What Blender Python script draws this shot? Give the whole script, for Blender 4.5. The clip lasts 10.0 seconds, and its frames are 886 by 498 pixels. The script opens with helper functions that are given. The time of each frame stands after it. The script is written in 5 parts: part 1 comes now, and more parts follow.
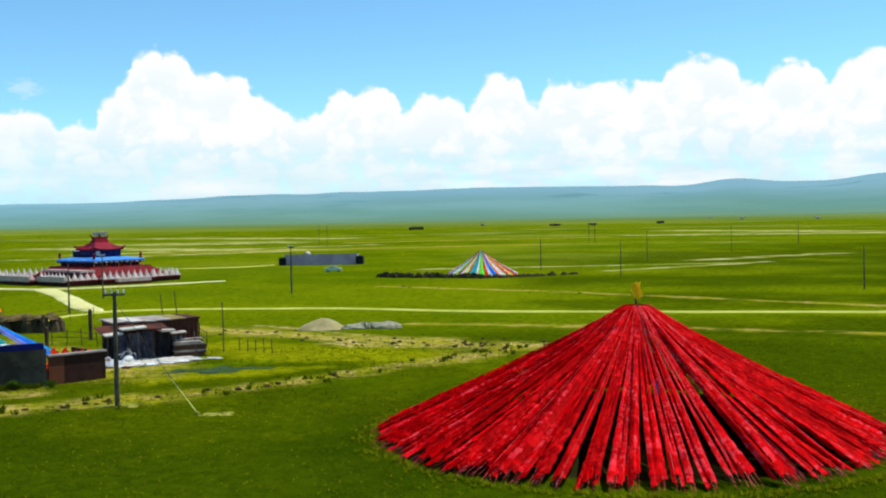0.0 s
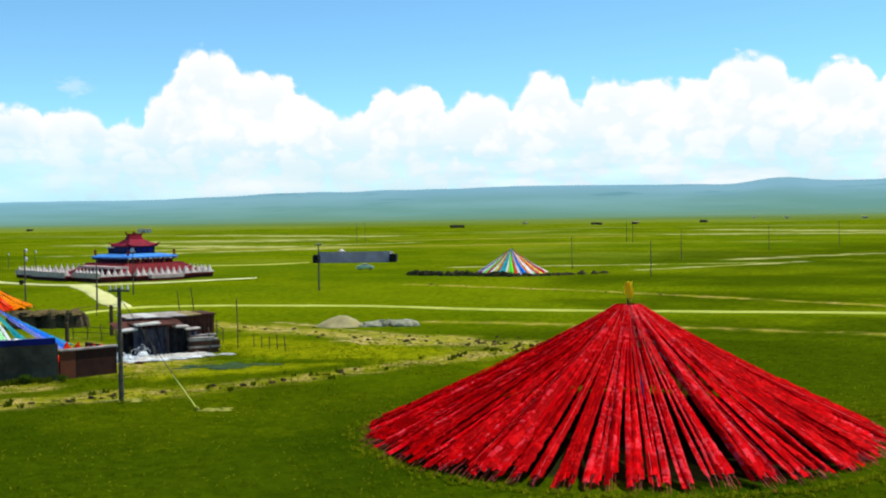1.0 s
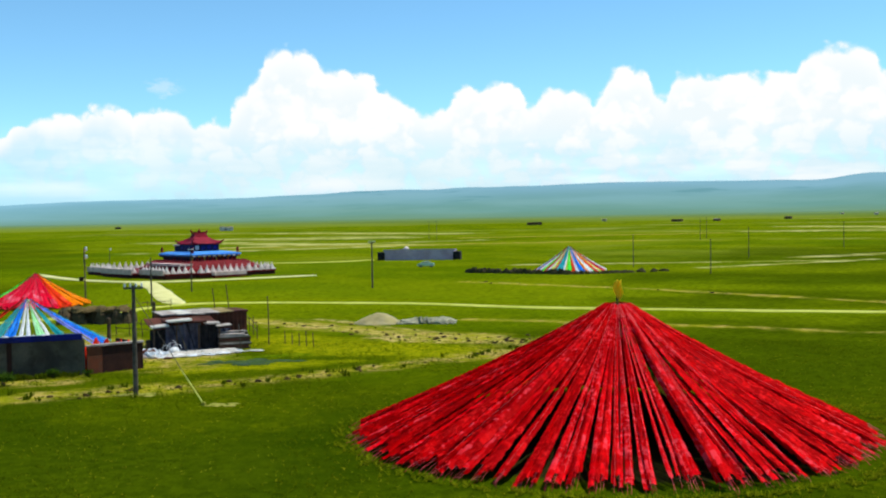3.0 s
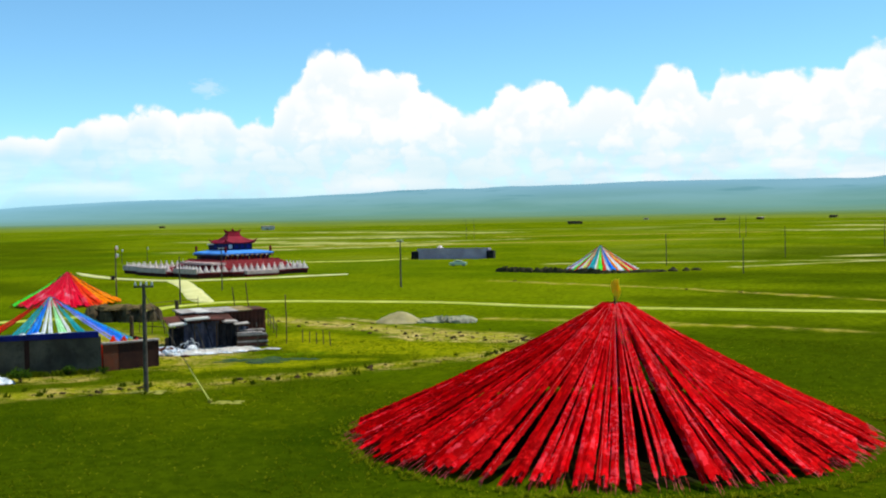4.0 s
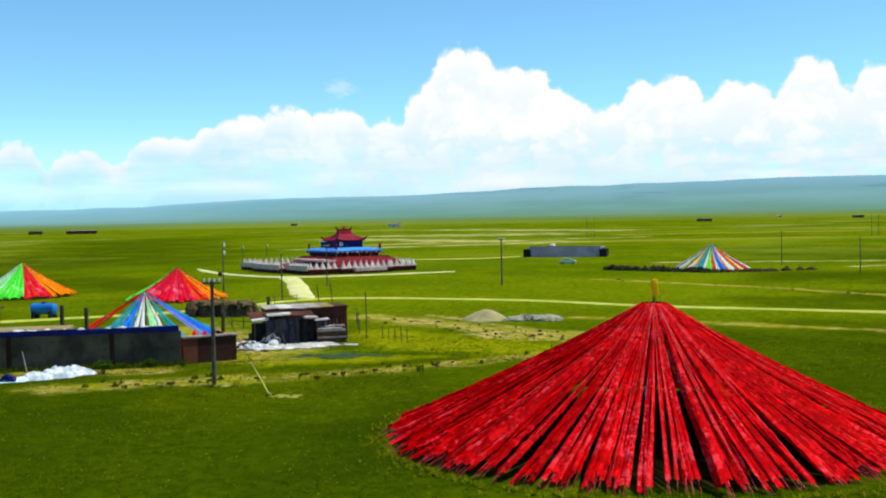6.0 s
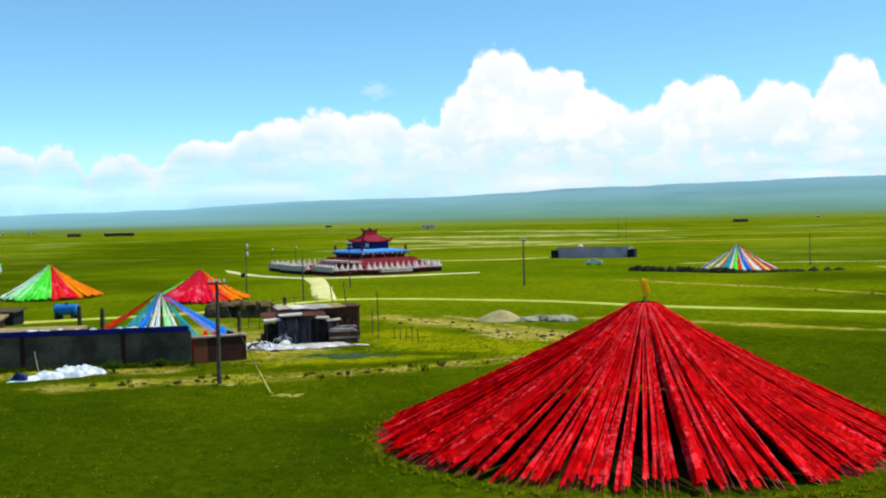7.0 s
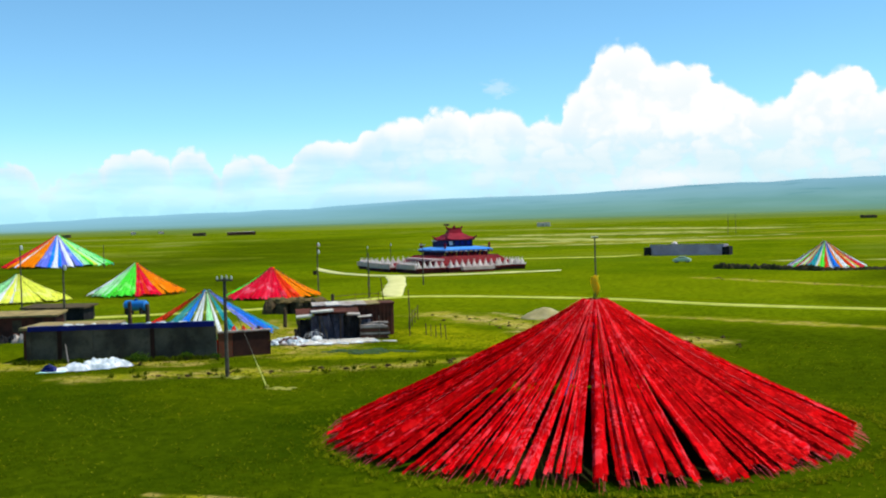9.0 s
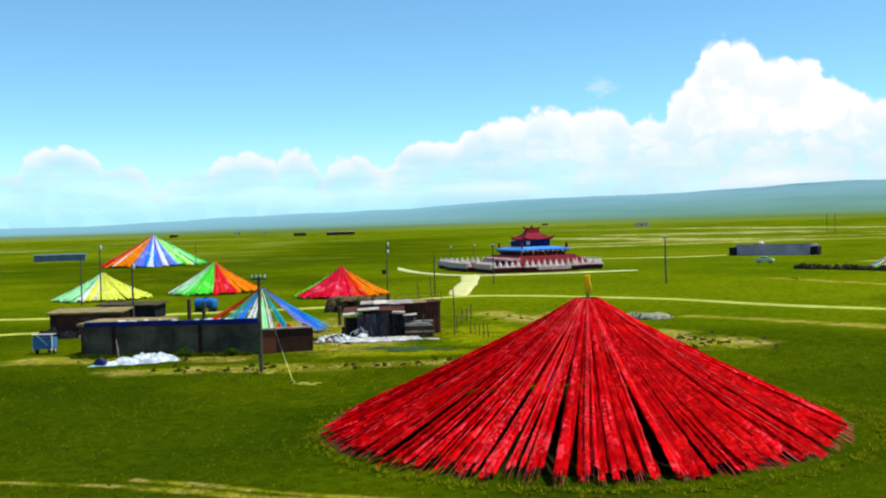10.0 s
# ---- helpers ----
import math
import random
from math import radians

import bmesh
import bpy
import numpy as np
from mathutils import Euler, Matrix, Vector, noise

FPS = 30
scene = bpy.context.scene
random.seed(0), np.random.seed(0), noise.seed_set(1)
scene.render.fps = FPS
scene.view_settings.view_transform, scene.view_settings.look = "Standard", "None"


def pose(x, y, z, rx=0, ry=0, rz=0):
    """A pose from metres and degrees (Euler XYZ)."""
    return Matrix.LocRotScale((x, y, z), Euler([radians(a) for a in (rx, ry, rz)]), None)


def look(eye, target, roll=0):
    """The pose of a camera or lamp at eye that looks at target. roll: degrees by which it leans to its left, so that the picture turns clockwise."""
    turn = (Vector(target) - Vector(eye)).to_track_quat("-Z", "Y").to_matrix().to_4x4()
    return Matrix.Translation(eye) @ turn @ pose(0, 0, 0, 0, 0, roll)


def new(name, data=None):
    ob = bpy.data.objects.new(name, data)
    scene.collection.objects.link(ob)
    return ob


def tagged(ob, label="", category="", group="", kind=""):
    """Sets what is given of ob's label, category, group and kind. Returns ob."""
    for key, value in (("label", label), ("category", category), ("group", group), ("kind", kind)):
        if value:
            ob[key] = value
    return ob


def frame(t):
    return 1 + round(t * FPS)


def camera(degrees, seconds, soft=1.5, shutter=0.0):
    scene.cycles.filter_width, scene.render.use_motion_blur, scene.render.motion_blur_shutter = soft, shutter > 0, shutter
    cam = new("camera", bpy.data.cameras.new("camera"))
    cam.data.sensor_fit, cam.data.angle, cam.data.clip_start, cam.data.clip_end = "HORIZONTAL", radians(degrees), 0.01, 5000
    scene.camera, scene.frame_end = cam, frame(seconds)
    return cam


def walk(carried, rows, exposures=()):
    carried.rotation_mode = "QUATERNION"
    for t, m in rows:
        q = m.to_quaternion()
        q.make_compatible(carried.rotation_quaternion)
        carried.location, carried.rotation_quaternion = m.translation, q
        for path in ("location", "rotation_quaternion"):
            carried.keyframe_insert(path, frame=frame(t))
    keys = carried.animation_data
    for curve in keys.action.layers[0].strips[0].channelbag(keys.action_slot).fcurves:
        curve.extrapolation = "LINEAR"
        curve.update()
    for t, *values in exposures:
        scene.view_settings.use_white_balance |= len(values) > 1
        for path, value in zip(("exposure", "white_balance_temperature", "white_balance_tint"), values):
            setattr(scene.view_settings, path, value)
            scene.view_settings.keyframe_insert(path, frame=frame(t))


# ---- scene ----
cam = camera(44.8, 10.0, soft=2.1)
PATH = [
    (0, (-1.688, -1.536, 10.952), (-1.747, 0.463, 10.903), -1.1),
    (0.5, (-0.383, -1.528, 10.92), (-0.48, 0.469, 10.87), -1.0),
    (1, (1.023, -1.53, 10.909), (0.883, 0.465, 10.858), -0.9),
    (1.5, (2.22, -1.506, 10.898), (2.043, 0.485, 10.847), -1.0),
    (2, (3.551, -1.48, 10.905), (3.331, 0.507, 10.853), -1.0),
    (2.5, (4.771, -1.387, 10.913), (4.514, 0.596, 10.86), -1.0),
    (4, (8.233, -0.973, 10.865), (7.862, 0.991, 10.811), -1.1),
    (4.5, (9.467, -0.775, 10.861), (9.052, 1.181, 10.807), -1.1),
    (5, (10.673, -0.661, 10.902), (10.215, 1.285, 10.848), -1.2),
    (5.2, (11.125, -0.642, 10.897), (10.652, 1.301, 10.843), -1.2),
    (5.5, (11.80, -0.600, 10.885), (11.269, 1.327, 10.832), -1.2),
    (5.7, (12.280, -0.470, 10.885), (11.711, 1.447, 10.831), -1.15),
    (6.8, (14.770, 0.020, 10.750), (14.116, 1.910, 10.700), -1.25),
    (7, (15.282, 0.13, 10.745), (14.612, 2.014, 10.695), -1.3),
    (7.5, (16.926, 0.616, 10.719), (16.213, 2.484, 10.669), -1.4),
    (8, (18.815, 1.185, 10.663), (18.06, 3.036, 10.613), -1.4),
    (8.5, (21.157, 1.815, 10.582), (20.336, 3.638, 10.533), -1.5),
    (9, (23.755, 2.543, 10.512), (22.872, 4.337, 10.464), -1.6),
    (9.5, (26.303, 3.206, 10.445), (25.363, 4.971, 10.398), -1.7),
    (9.8, (27.830, 3.600, 10.405), (26.840, 5.338, 10.359), -1.65),
    (10, (29.312, 3.892, 10.398), (28.262, 5.593, 10.355), -1.7),
]
walk(cam, [(t, look(eye, goal, roll)) for t, eye, goal, roll in PATH])

# ---- world and sun ----
SUN_AZ, SUN_EL = 62.0, 62.0            # degrees from +y towards +x, and above the horizon
world = bpy.data.worlds.new("sky")
scene.world = world
world.use_nodes = True
wn = world.node_tree.nodes
sky = wn.new("ShaderNodeTexSky")
sky.sky_type = "NISHITA"
sky.sun_disc = False
sky.sun_elevation, sky.sun_rotation = radians(SUN_EL), radians(SUN_AZ)
sky.altitude = 3000
sky.air_density, sky.dust_density, sky.ozone_density = 1.0, 0.3, 1.0
tint = wn.new("ShaderNodeMix")
tint.data_type, tint.blend_type = "RGBA", "MULTIPLY"
tint.inputs[0].default_value, tint.inputs[7].default_value = 1.0, (0.77, 1.17, 1.22, 1)
world.node_tree.links.new(sky.outputs[0], tint.inputs[6])
world.node_tree.links.new(tint.outputs[2], wn["Background"].inputs[0])
wn["Background"].inputs[1].default_value = 0.15
sun = new("sun", bpy.data.lights.new("sun", "SUN"))
sun.data.energy, sun.data.angle, sun.data.color = 5.0, radians(0.5), (1.0, 0.96, 0.88)
SUN_DIR = Vector((math.sin(radians(SUN_AZ)) * math.cos(radians(SUN_EL)), math.cos(radians(SUN_AZ)) * math.cos(radians(SUN_EL)), math.sin(radians(SUN_EL))))
sun.matrix_basis = look((0, 0, 60), Vector((0, 0, 60)) - SUN_DIR)

R = random.Random(7)


# ---- material tools ----
class Nodes:
    """A material under construction."""

    def __init__(self, name):
        self.mat = bpy.data.materials.new(name)
        self.mat.use_nodes = True
        self.tree = self.mat.node_tree
        self.tree.nodes.clear()
        self.out = self.tree.nodes.new("ShaderNodeOutputMaterial")

    def add(self, kind, values=(), **settings):
        node = self.tree.nodes.new("ShaderNode" + kind)
        for key, value in settings.items():
            setattr(node, key, value)
        for slot, value in dict(values).items():
            self.put(node.inputs[slot], value)
        return node

    def put(self, socket, value):
        if isinstance(value, bpy.types.NodeSocket):
            self.tree.links.new(value, socket)
        elif isinstance(value, tuple) and len(value) == 3 and socket.type == "RGBA":
            socket.default_value = (*value, 1)
        else:
            socket.default_value = value

    def math(self, op, a, b=0.0, clamp=False):
        return self.add("Math", {0: a, 1: b}, operation=op, use_clamp=clamp).outputs[0]

    def vec(self, op, a, b=(0, 0, 0)):
        node = self.add("VectorMath", {0: a, 1: b}, operation=op)
        return node.outputs["Value"] if op in ("LENGTH", "DOT_PRODUCT", "DISTANCE") else node.outputs[0]

    def mix(self, fac, a, b, blend="MIX"):
        node = self.add("Mix", data_type="RGBA", blend_type=blend)
        for slot, value in zip((node.inputs[0], node.inputs[6], node.inputs[7]), (fac, a, b)):
            self.put(slot, value)
        return node.outputs[2]

    def noise(self, scale, detail=3.0, vector=None, rough=0.55, distort=0.0):
        values = {"Scale": scale, "Detail": detail, "Roughness": rough, "Distortion": distort}
        if vector is not None:
            values["Vector"] = vector
        return self.add("TexNoise", values).outputs[0]

    def ramp(self, fac, low, high):
        return self.add("MapRange", {0: fac, 1: low, 2: high}, interpolation_type="SMOOTHSTEP").outputs[0]

    def place(self):
        return self.add("NewGeometry").outputs["Position"]

    def local(self):
        return self.add("TexCoord").outputs["Object"]

    def island(self):
        return self.add("NewGeometry").outputs["Random Per Island"]

    def thing(self):
        return self.add("ObjectInfo").outputs["Random"]

    def bump(self, height, strength, distance):
        return self.add("Bump", {"Height": height, "Strength": strength, "Distance": distance}).outputs[0]

    def finish(self, colour, rough=0.8, metal=0.0, normal=None, spec=0.3):
        values = {"Base Color": colour, "Roughness": rough, "Metallic": metal, "Specular IOR Level": spec}
        if normal is not None:
            values["Normal"] = normal
        shader = self.add("BsdfPrincipled", values).outputs[0]
        self.tree.links.new(shader, self.out.inputs[0])
        return self.mat


def worn(name, base, other, scale=1.5, grain=14.0, rough=0.8, metal=0.0, bump=0.3, depth=0.02, dirt=(0.10, 0.075, 0.05), dirty=0.35, spec=0.12):
    """A surface with broad stains, fine grain and patches of dirt."""
    n = Nodes(name)
    p = n.place()
    broad = n.ramp(n.noise(scale, 4, p), 0.35, 0.65)
    fine = n.noise(grain, 3, p)
    colour = n.mix(broad, base, other)
    colour = n.mix(n.math("MULTIPLY", n.ramp(n.noise(scale * 2.3, 5, p, 0.7), 0.5, 0.75), dirty), colour, dirt)
    shade = n.math("MULTIPLY_ADD", fine, 0.5)
    n.put(shade.node.inputs[2], 0.75)
    colour = n.mix(1.0, colour, n.add("CombineColor", {0: shade, 1: shade, 2: shade}).outputs[0], "MULTIPLY")
    return n.finish(colour, rough, metal, n.bump(fine, bump, depth), spec)


def cloth(name, base, faded, dark, see_through=0.22, sheen=0.03, mottle=0.5):
    """Satin flag cloth: every piece has its own shade, some are faded, creases glint, and a little light shines through."""
    n = Nodes(name)
    p = n.place()
    one = n.island()
    strand = n.thing()
    colour = n.mix(n.math("MULTIPLY", n.ramp(one, 0.82, 0.98), 0.75), base, faded)
    colour = n.mix(n.math("MULTIPLY", n.ramp(strand, 0.4, 1.0), 0.35), colour, dark)
    colour = n.mix(n.math("MULTIPLY", n.ramp(n.noise(8.0, 4, p, 0.7), 0.59, 0.66), mottle), colour, faded)
    colour = n.mix(n.math("MULTIPLY", n.ramp(n.noise(0.8, 4, p, 0.6), 0.50, 0.68), 0.25), colour, dark)
    relief = n.bump(n.noise(13.0, 5, p, 0.7), 0.9, 0.06)
    matt = n.add("BsdfDiffuse", {"Color": colour, "Roughness": 0.4, "Normal": relief}).outputs[0]
    satin = n.add("BsdfGlossy", {"Color": n.mix(0.5, colour, faded), "Roughness": 0.36, "Normal": relief}).outputs[0]
    body = n.add("MixShader", {0: sheen, 1: matt, 2: satin}).outputs[0]
    glow = n.add("BsdfTranslucent", {"Color": colour, "Normal": relief}).outputs[0]
    shader = n.add("MixShader", {0: see_through, 1: body, 2: glow}).outputs[0]
    n.tree.links.new(shader, n.out.inputs[0])
    return n.mat


def red_satin(name, deep, clear, pale, highlight):
    """Red satin: strings differ in depth of colour, single flags are paler, highlights are painted patches, creases
    catch the sun.
    """
    n = Nodes(name)
    p = n.place()
    one, strand = n.island(), n.thing()
    colour = n.mix(n.ramp(one, 0.30, 0.75), deep, clear)
    colour = n.mix(n.math("MULTIPLY", n.ramp(strand, 0.50, 1.0), 0.40), colour, (0.30, 0.0001, 0.0015))
    colour = n.mix(n.math("MULTIPLY", n.ramp(one, 0.84, 0.97), highlight), colour, pale)
    # pale highlights painted into the cloth colour in patches
    highlight_mask = n.math("MULTIPLY", n.ramp(n.noise(0.5, 4, p, 0.65), 0.40, 0.60), n.ramp(n.noise(4.5, 3, p, 0.6), 0.50, 0.60))
    colour = n.mix(n.math("MULTIPLY", highlight_mask, 0.3 + highlight), colour, pale)
    colour = n.mix(n.math("MULTIPLY", n.ramp(n.noise(1.1, 4, p, 0.6), 0.48, 0.66), 0.6), colour, (0.28, 0.0001, 0.0015))
    relief = n.bump(n.math("ADD", n.noise(9.0, 5, p, 0.7), n.math("MULTIPLY", n.noise(3.0, 3, p, 0.6), 1.4)), 0.7, 0.07)
    matt = n.add("BsdfDiffuse", {"Color": colour, "Roughness": 0.4, "Normal": relief}).outputs[0]
    satin = n.add("BsdfGlossy", {"Color": (1.0, 0.03, 0.035), "Roughness": 0.36, "Normal": relief}).outputs[0]
    body = n.add("MixShader", {0: 0.07, 1: matt, 2: satin}).outputs[0]
    glow = n.add("BsdfTranslucent", {"Color": colour, "Normal": relief}).outputs[0]
    n.tree.links.new(n.add("MixShader", {0: 0.14, 1: body, 2: glow}).outputs[0], n.out.inputs[0])
    return n.mat


# ---- materials ----
def ground_material():
    """Pasture: patches of green, dry bands, bare soil along the eroded edges and round the yard."""
    n = Nodes("pasture")
    p = n.vec("MULTIPLY", n.place(), (1, 1, 0))
    q = n.add("Mapping", {"Vector": p, "Location": (3.31, 1.73, 7.37), "Rotation": (0.52, 0.37, 0.61)}).outputs[0]
    wobble = n.noise(0.16, 5, q, 0.65)
    broad = n.ramp(n.noise(0.012, 4, q, 0.6), 0.36, 0.66)
    patch = n.ramp(n.noise(0.09, 5, q, 0.65), 0.38, 0.66)
    tuft = n.ramp(n.noise(1.3, 4, q, 0.7), 0.40, 0.62)
    fine = n.noise(7.0, 3, q, 0.7)
    colour = n.mix(patch, (0.018, 0.038, 0.0005), (0.045, 0.071, 0.0007))
    colour = n.mix(n.math("MULTIPLY", n.ramp(n.noise(0.05, 5, q, 0.6), 0.46, 0.66), 0.42), colour, (0.098, 0.122, 0.001))
    colour = n.mix(n.math("MULTIPLY", n.ramp(n.noise(0.45, 6, q, 0.75), 0.54, 0.68), 0.38), colour, (0.135, 0.148, 0.0015))
    # pasture colour turns lighter with distance
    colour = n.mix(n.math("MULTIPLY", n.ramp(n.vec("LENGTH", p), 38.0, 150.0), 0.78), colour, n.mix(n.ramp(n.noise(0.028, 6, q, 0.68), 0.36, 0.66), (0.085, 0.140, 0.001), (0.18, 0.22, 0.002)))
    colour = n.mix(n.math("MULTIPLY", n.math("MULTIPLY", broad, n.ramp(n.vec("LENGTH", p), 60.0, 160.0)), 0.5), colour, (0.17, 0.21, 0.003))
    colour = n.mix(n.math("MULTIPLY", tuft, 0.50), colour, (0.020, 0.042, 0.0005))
    darker_grass = n.ramp(n.noise(0.016, 5, q, 0.62), 0.50, 0.64)
    colour = n.mix(n.math("MULTIPLY", n.math("MULTIPLY", darker_grass, n.ramp(n.vec("LENGTH", p), 90.0, 220.0)), 0.5), colour, (0.062, 0.110, 0.003))
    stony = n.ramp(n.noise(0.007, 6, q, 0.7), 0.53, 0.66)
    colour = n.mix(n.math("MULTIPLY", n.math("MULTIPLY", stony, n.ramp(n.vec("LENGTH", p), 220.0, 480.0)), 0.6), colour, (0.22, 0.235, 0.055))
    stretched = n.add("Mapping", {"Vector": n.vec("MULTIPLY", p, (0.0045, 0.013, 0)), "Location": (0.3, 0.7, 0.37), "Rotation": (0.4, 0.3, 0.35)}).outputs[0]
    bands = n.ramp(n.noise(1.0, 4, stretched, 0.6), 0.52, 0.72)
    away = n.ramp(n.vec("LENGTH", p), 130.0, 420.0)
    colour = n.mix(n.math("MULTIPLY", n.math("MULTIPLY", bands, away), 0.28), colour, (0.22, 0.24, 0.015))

    def strip(ax, ay, bx, by, radius, soft):
        """How much a point lies in the worn strip from a to b."""
        ba = (bx - ax, by - ay, 0)
        pa = n.vec("SUBTRACT", p, (ax, ay, 0))
        along = n.math("MULTIPLY", n.vec("DOT_PRODUCT", pa, ba), 1 / (ba[0] ** 2 + ba[1] ** 2), clamp=True)
        off = n.vec("SUBTRACT", pa, n.vec("MULTIPLY", n.add("CombineXYZ", {0: along, 1: along, 2: along}).outputs[0], ba))
        d = n.math("ADD", n.vec("LENGTH", off), n.math("MULTIPLY", n.math("SUBTRACT", wobble, 0.5), soft * 5))
        return n.ramp(d, radius + soft, radius - soft)

    def union(strips):
        total = strips[0]
        for one in strips[1:]:
            total = n.math("MAXIMUM", total, one)
        return total

    dry = union([strip(-34, 61, -20, 69, 1.7, 1.4), strip(-20, 69, -6, 82, 1.3, 1.2), strip(-6, 82, 2, 92, 1.6, 1.4),
                 strip(-32, 114, -16, 103, 2.6, 2.4), strip(-16, 103, 3, 91.5, 3.0, 2.4),
                 strip(-18, 184, 12, 163, 1.2, 1.0), strip(12, 163, 50, 126, 1.2, 1.0), strip(-8, 115.5, 20, 106, 0.9, 1.2), strip(20, 106, 62, 84, 0.5, 1.5),
                 strip(-14, 31.8, -6, 34.4, 0.28, 0.3), strip(-6, 34.4, 6, 36.6, 0.28, 0.3), strip(-6, 35.6, 6, 37.4, 0.2, 0.25), strip(-150, 395, 20, 430, 5, 5), strip(-60, 520, 60, 540, 7, 6),
                 strip(-48, 63, -33, 70.5, 2.2, 1.2), strip(-47, 98, -30, 80, 5.0, 3.0)])
    darker_grass = n.add("Attribute", attribute_name="darker_grass").outputs["Fac"]
    colour = n.mix(n.math("MULTIPLY", n.math("MULTIPLY", darker_grass, n.ramp(n.noise(0.06, 5, q, 0.65), 0.24, 0.56)), 0.85), colour, n.mix(tuft, (0.046, 0.072, 0.001), (0.028, 0.048, 0.0006)))
    worn_out = union([strip(-205, 500, -75, 410, 12, 9), strip(-150, 350, -55, 410, 6, 5), strip(-190, 560, -110, 545, 20, 12), strip(-14, 243, 62, 246, 1.6, 1.5), strip(26, 222, 66, 248, 1.6, 1.5), strip(90, 560, 190, 520, 12, 9), strip(-219, 741, -81, 632, 16, 10), strip(-149, 398, -110, 427, 5, 4), strip(-110, 427, -49, 473, 6, 5), strip(54, 264, 97, 290, 3, 2.5), strip(128, 687, 193, 566, 14, 9)])
    pale = n.mix(n.ramp(n.noise(0.08, 5, q, 0.7), 0.4, 0.62), (0.44, 0.42, 0.15), (0.21, 0.23, 0.02))
    colour = n.mix(n.math("MULTIPLY", n.math("MULTIPLY", worn_out, n.ramp(n.noise(0.035, 6, q, 0.7), 0.30, 0.56)), 0.9), colour, pale)
    # shade under the red flag cone, painted into the ground colour
    cone_shade = n.ramp(n.math("ADD", n.vec("DISTANCE", p, (6.65, 54.5, 0)), n.math("MULTIPLY", wobble, 1.5)), 12.5, 11.7)
    colour = n.mix(n.math("MULTIPLY", cone_shade, 0.9), colour, (0.016, 0.014, 0.006))
    meadow = union([strip(-24, 96.5, -9, 89, 4.5, 3.0), strip(-21, 90.5, -9, 86.5, 4.2, 2.6), strip(-21, 94, -10, 93, 2.5, 2.0), strip(-25, 75, -14, 81, 1.5, 1.5)])
    colour = n.mix(n.math("MULTIPLY", n.math("MULTIPLY", meadow, n.ramp(n.noise(0.3, 5, q, 0.7), 0.26, 0.52)), 0.85), colour, n.mix(tuft, (0.26, 0.265, 0.004), (0.155, 0.175, 0.002)))
    sandy = union([strip(-33, 114.2, -27, 111.2, 1.1, 0.8), strip(-27, 111.2, -20.6, 106, 1.5, 1.0), strip(-20.6, 106, -12, 97.5, 1.6, 1.2), strip(-14, 97.2, -1.5, 94.5, 2.2, 1.3), strip(-12, 101, -4, 98, 1.2, 1.0), strip(-26, 116.5, -12.6, 104.2, 0.4, 0.8), strip(-12.6, 104.2, -6, 98.5, 0.5, 0.8), strip(1, 95, 5, 92.5, 0.9, 0.8)])
    sand = n.mix(n.ramp(n.noise(1.1, 5, q, 0.7), 0.4, 0.62), (0.66, 0.50, 0.20), (0.30, 0.21, 0.05))
    colour = n.mix(n.math("MULTIPLY", n.math("MULTIPLY", sandy, n.ramp(n.noise(0.8, 6, q, 0.75), 0.42, 0.56)), 0.95), colour, sand)
    sappy = union([strip(-32, 79.5, -25, 82.6, 1.3, 1.0), strip(-25, 82.6, -19, 84.5, 0.8, 0.9), strip(-46, 64.8, -33, 71.0, 0.5, 0.6)])
    colour = n.mix(n.math("MULTIPLY", n.math("MULTIPLY", sappy, n.ramp(n.noise(0.6, 5, q, 0.7), 0.34, 0.56)), 0.85), colour, n.mix(tuft, (0.13, 0.205, 0.003), (0.06, 0.115, 0.002)))
    speck = n.ramp(n.noise(0.55, 6, q, 0.75), 0.46, 0.60)
    soil = n.mix(n.ramp(n.noise(2.4, 4, q, 0.7), 0.4, 0.65), (0.42, 0.32, 0.09), (0.25, 0.175, 0.045))
    straw = n.mix(tuft, (0.29, 0.265, 0.014), (0.17, 0.19, 0.005))
    colour = n.mix(n.math("MULTIPLY", n.math("MULTIPLY", dry, n.ramp(n.noise(0.22, 5, q, 0.7), 0.32, 0.54)), 0.95), colour, straw)
    colour = n.mix(n.math("MULTIPLY", n.math("MULTIPLY", dry, speck), 0.85), colour, soil)
    shade = n.math("MULTIPLY_ADD", fine, 0.7)
    n.put(shade.node.inputs[2], 0.65)
    colour = n.mix(1.0, colour, n.add("CombineColor", {0: shade, 1: shade, 2: shade}).outputs[0], "MULTIPLY")
    height = n.math("ADD", n.math("MULTIPLY", n.noise(1.1, 5, q, 0.7), 1.0), n.math("MULTIPLY", fine, 0.3))
    return n.finish(colour, 0.95, 0.0, n.bump(height, 0.9, 0.22), 0.0)


GRASS = ground_material()
DRIVE = worn("pale_drive", (0.60, 0.575, 0.25), (0.50, 0.49, 0.18), 0.25, 3.0, 0.95, dirt=(0.26, 0.26, 0.07), dirty=0.35, spec=0.1)
ROAD = worn("pale_gravel", (0.45, 0.47, 0.085), (0.35, 0.39, 0.045), 0.25, 3.0, 0.95, dirt=(0.20, 0.22, 0.03), dirty=0.5, spec=0.1)
CONCRETE = worn("concrete", (0.60, 0.57, 0.50), (0.48, 0.46, 0.40), 0.6, 7.0, 0.9)
GREY_WALL = worn("grey_render", (0.105, 0.090, 0.062), (0.05, 0.042, 0.030), 0.45, 6.0, 0.9, dirt=(0.030, 0.022, 0.015), dirty=0.75)
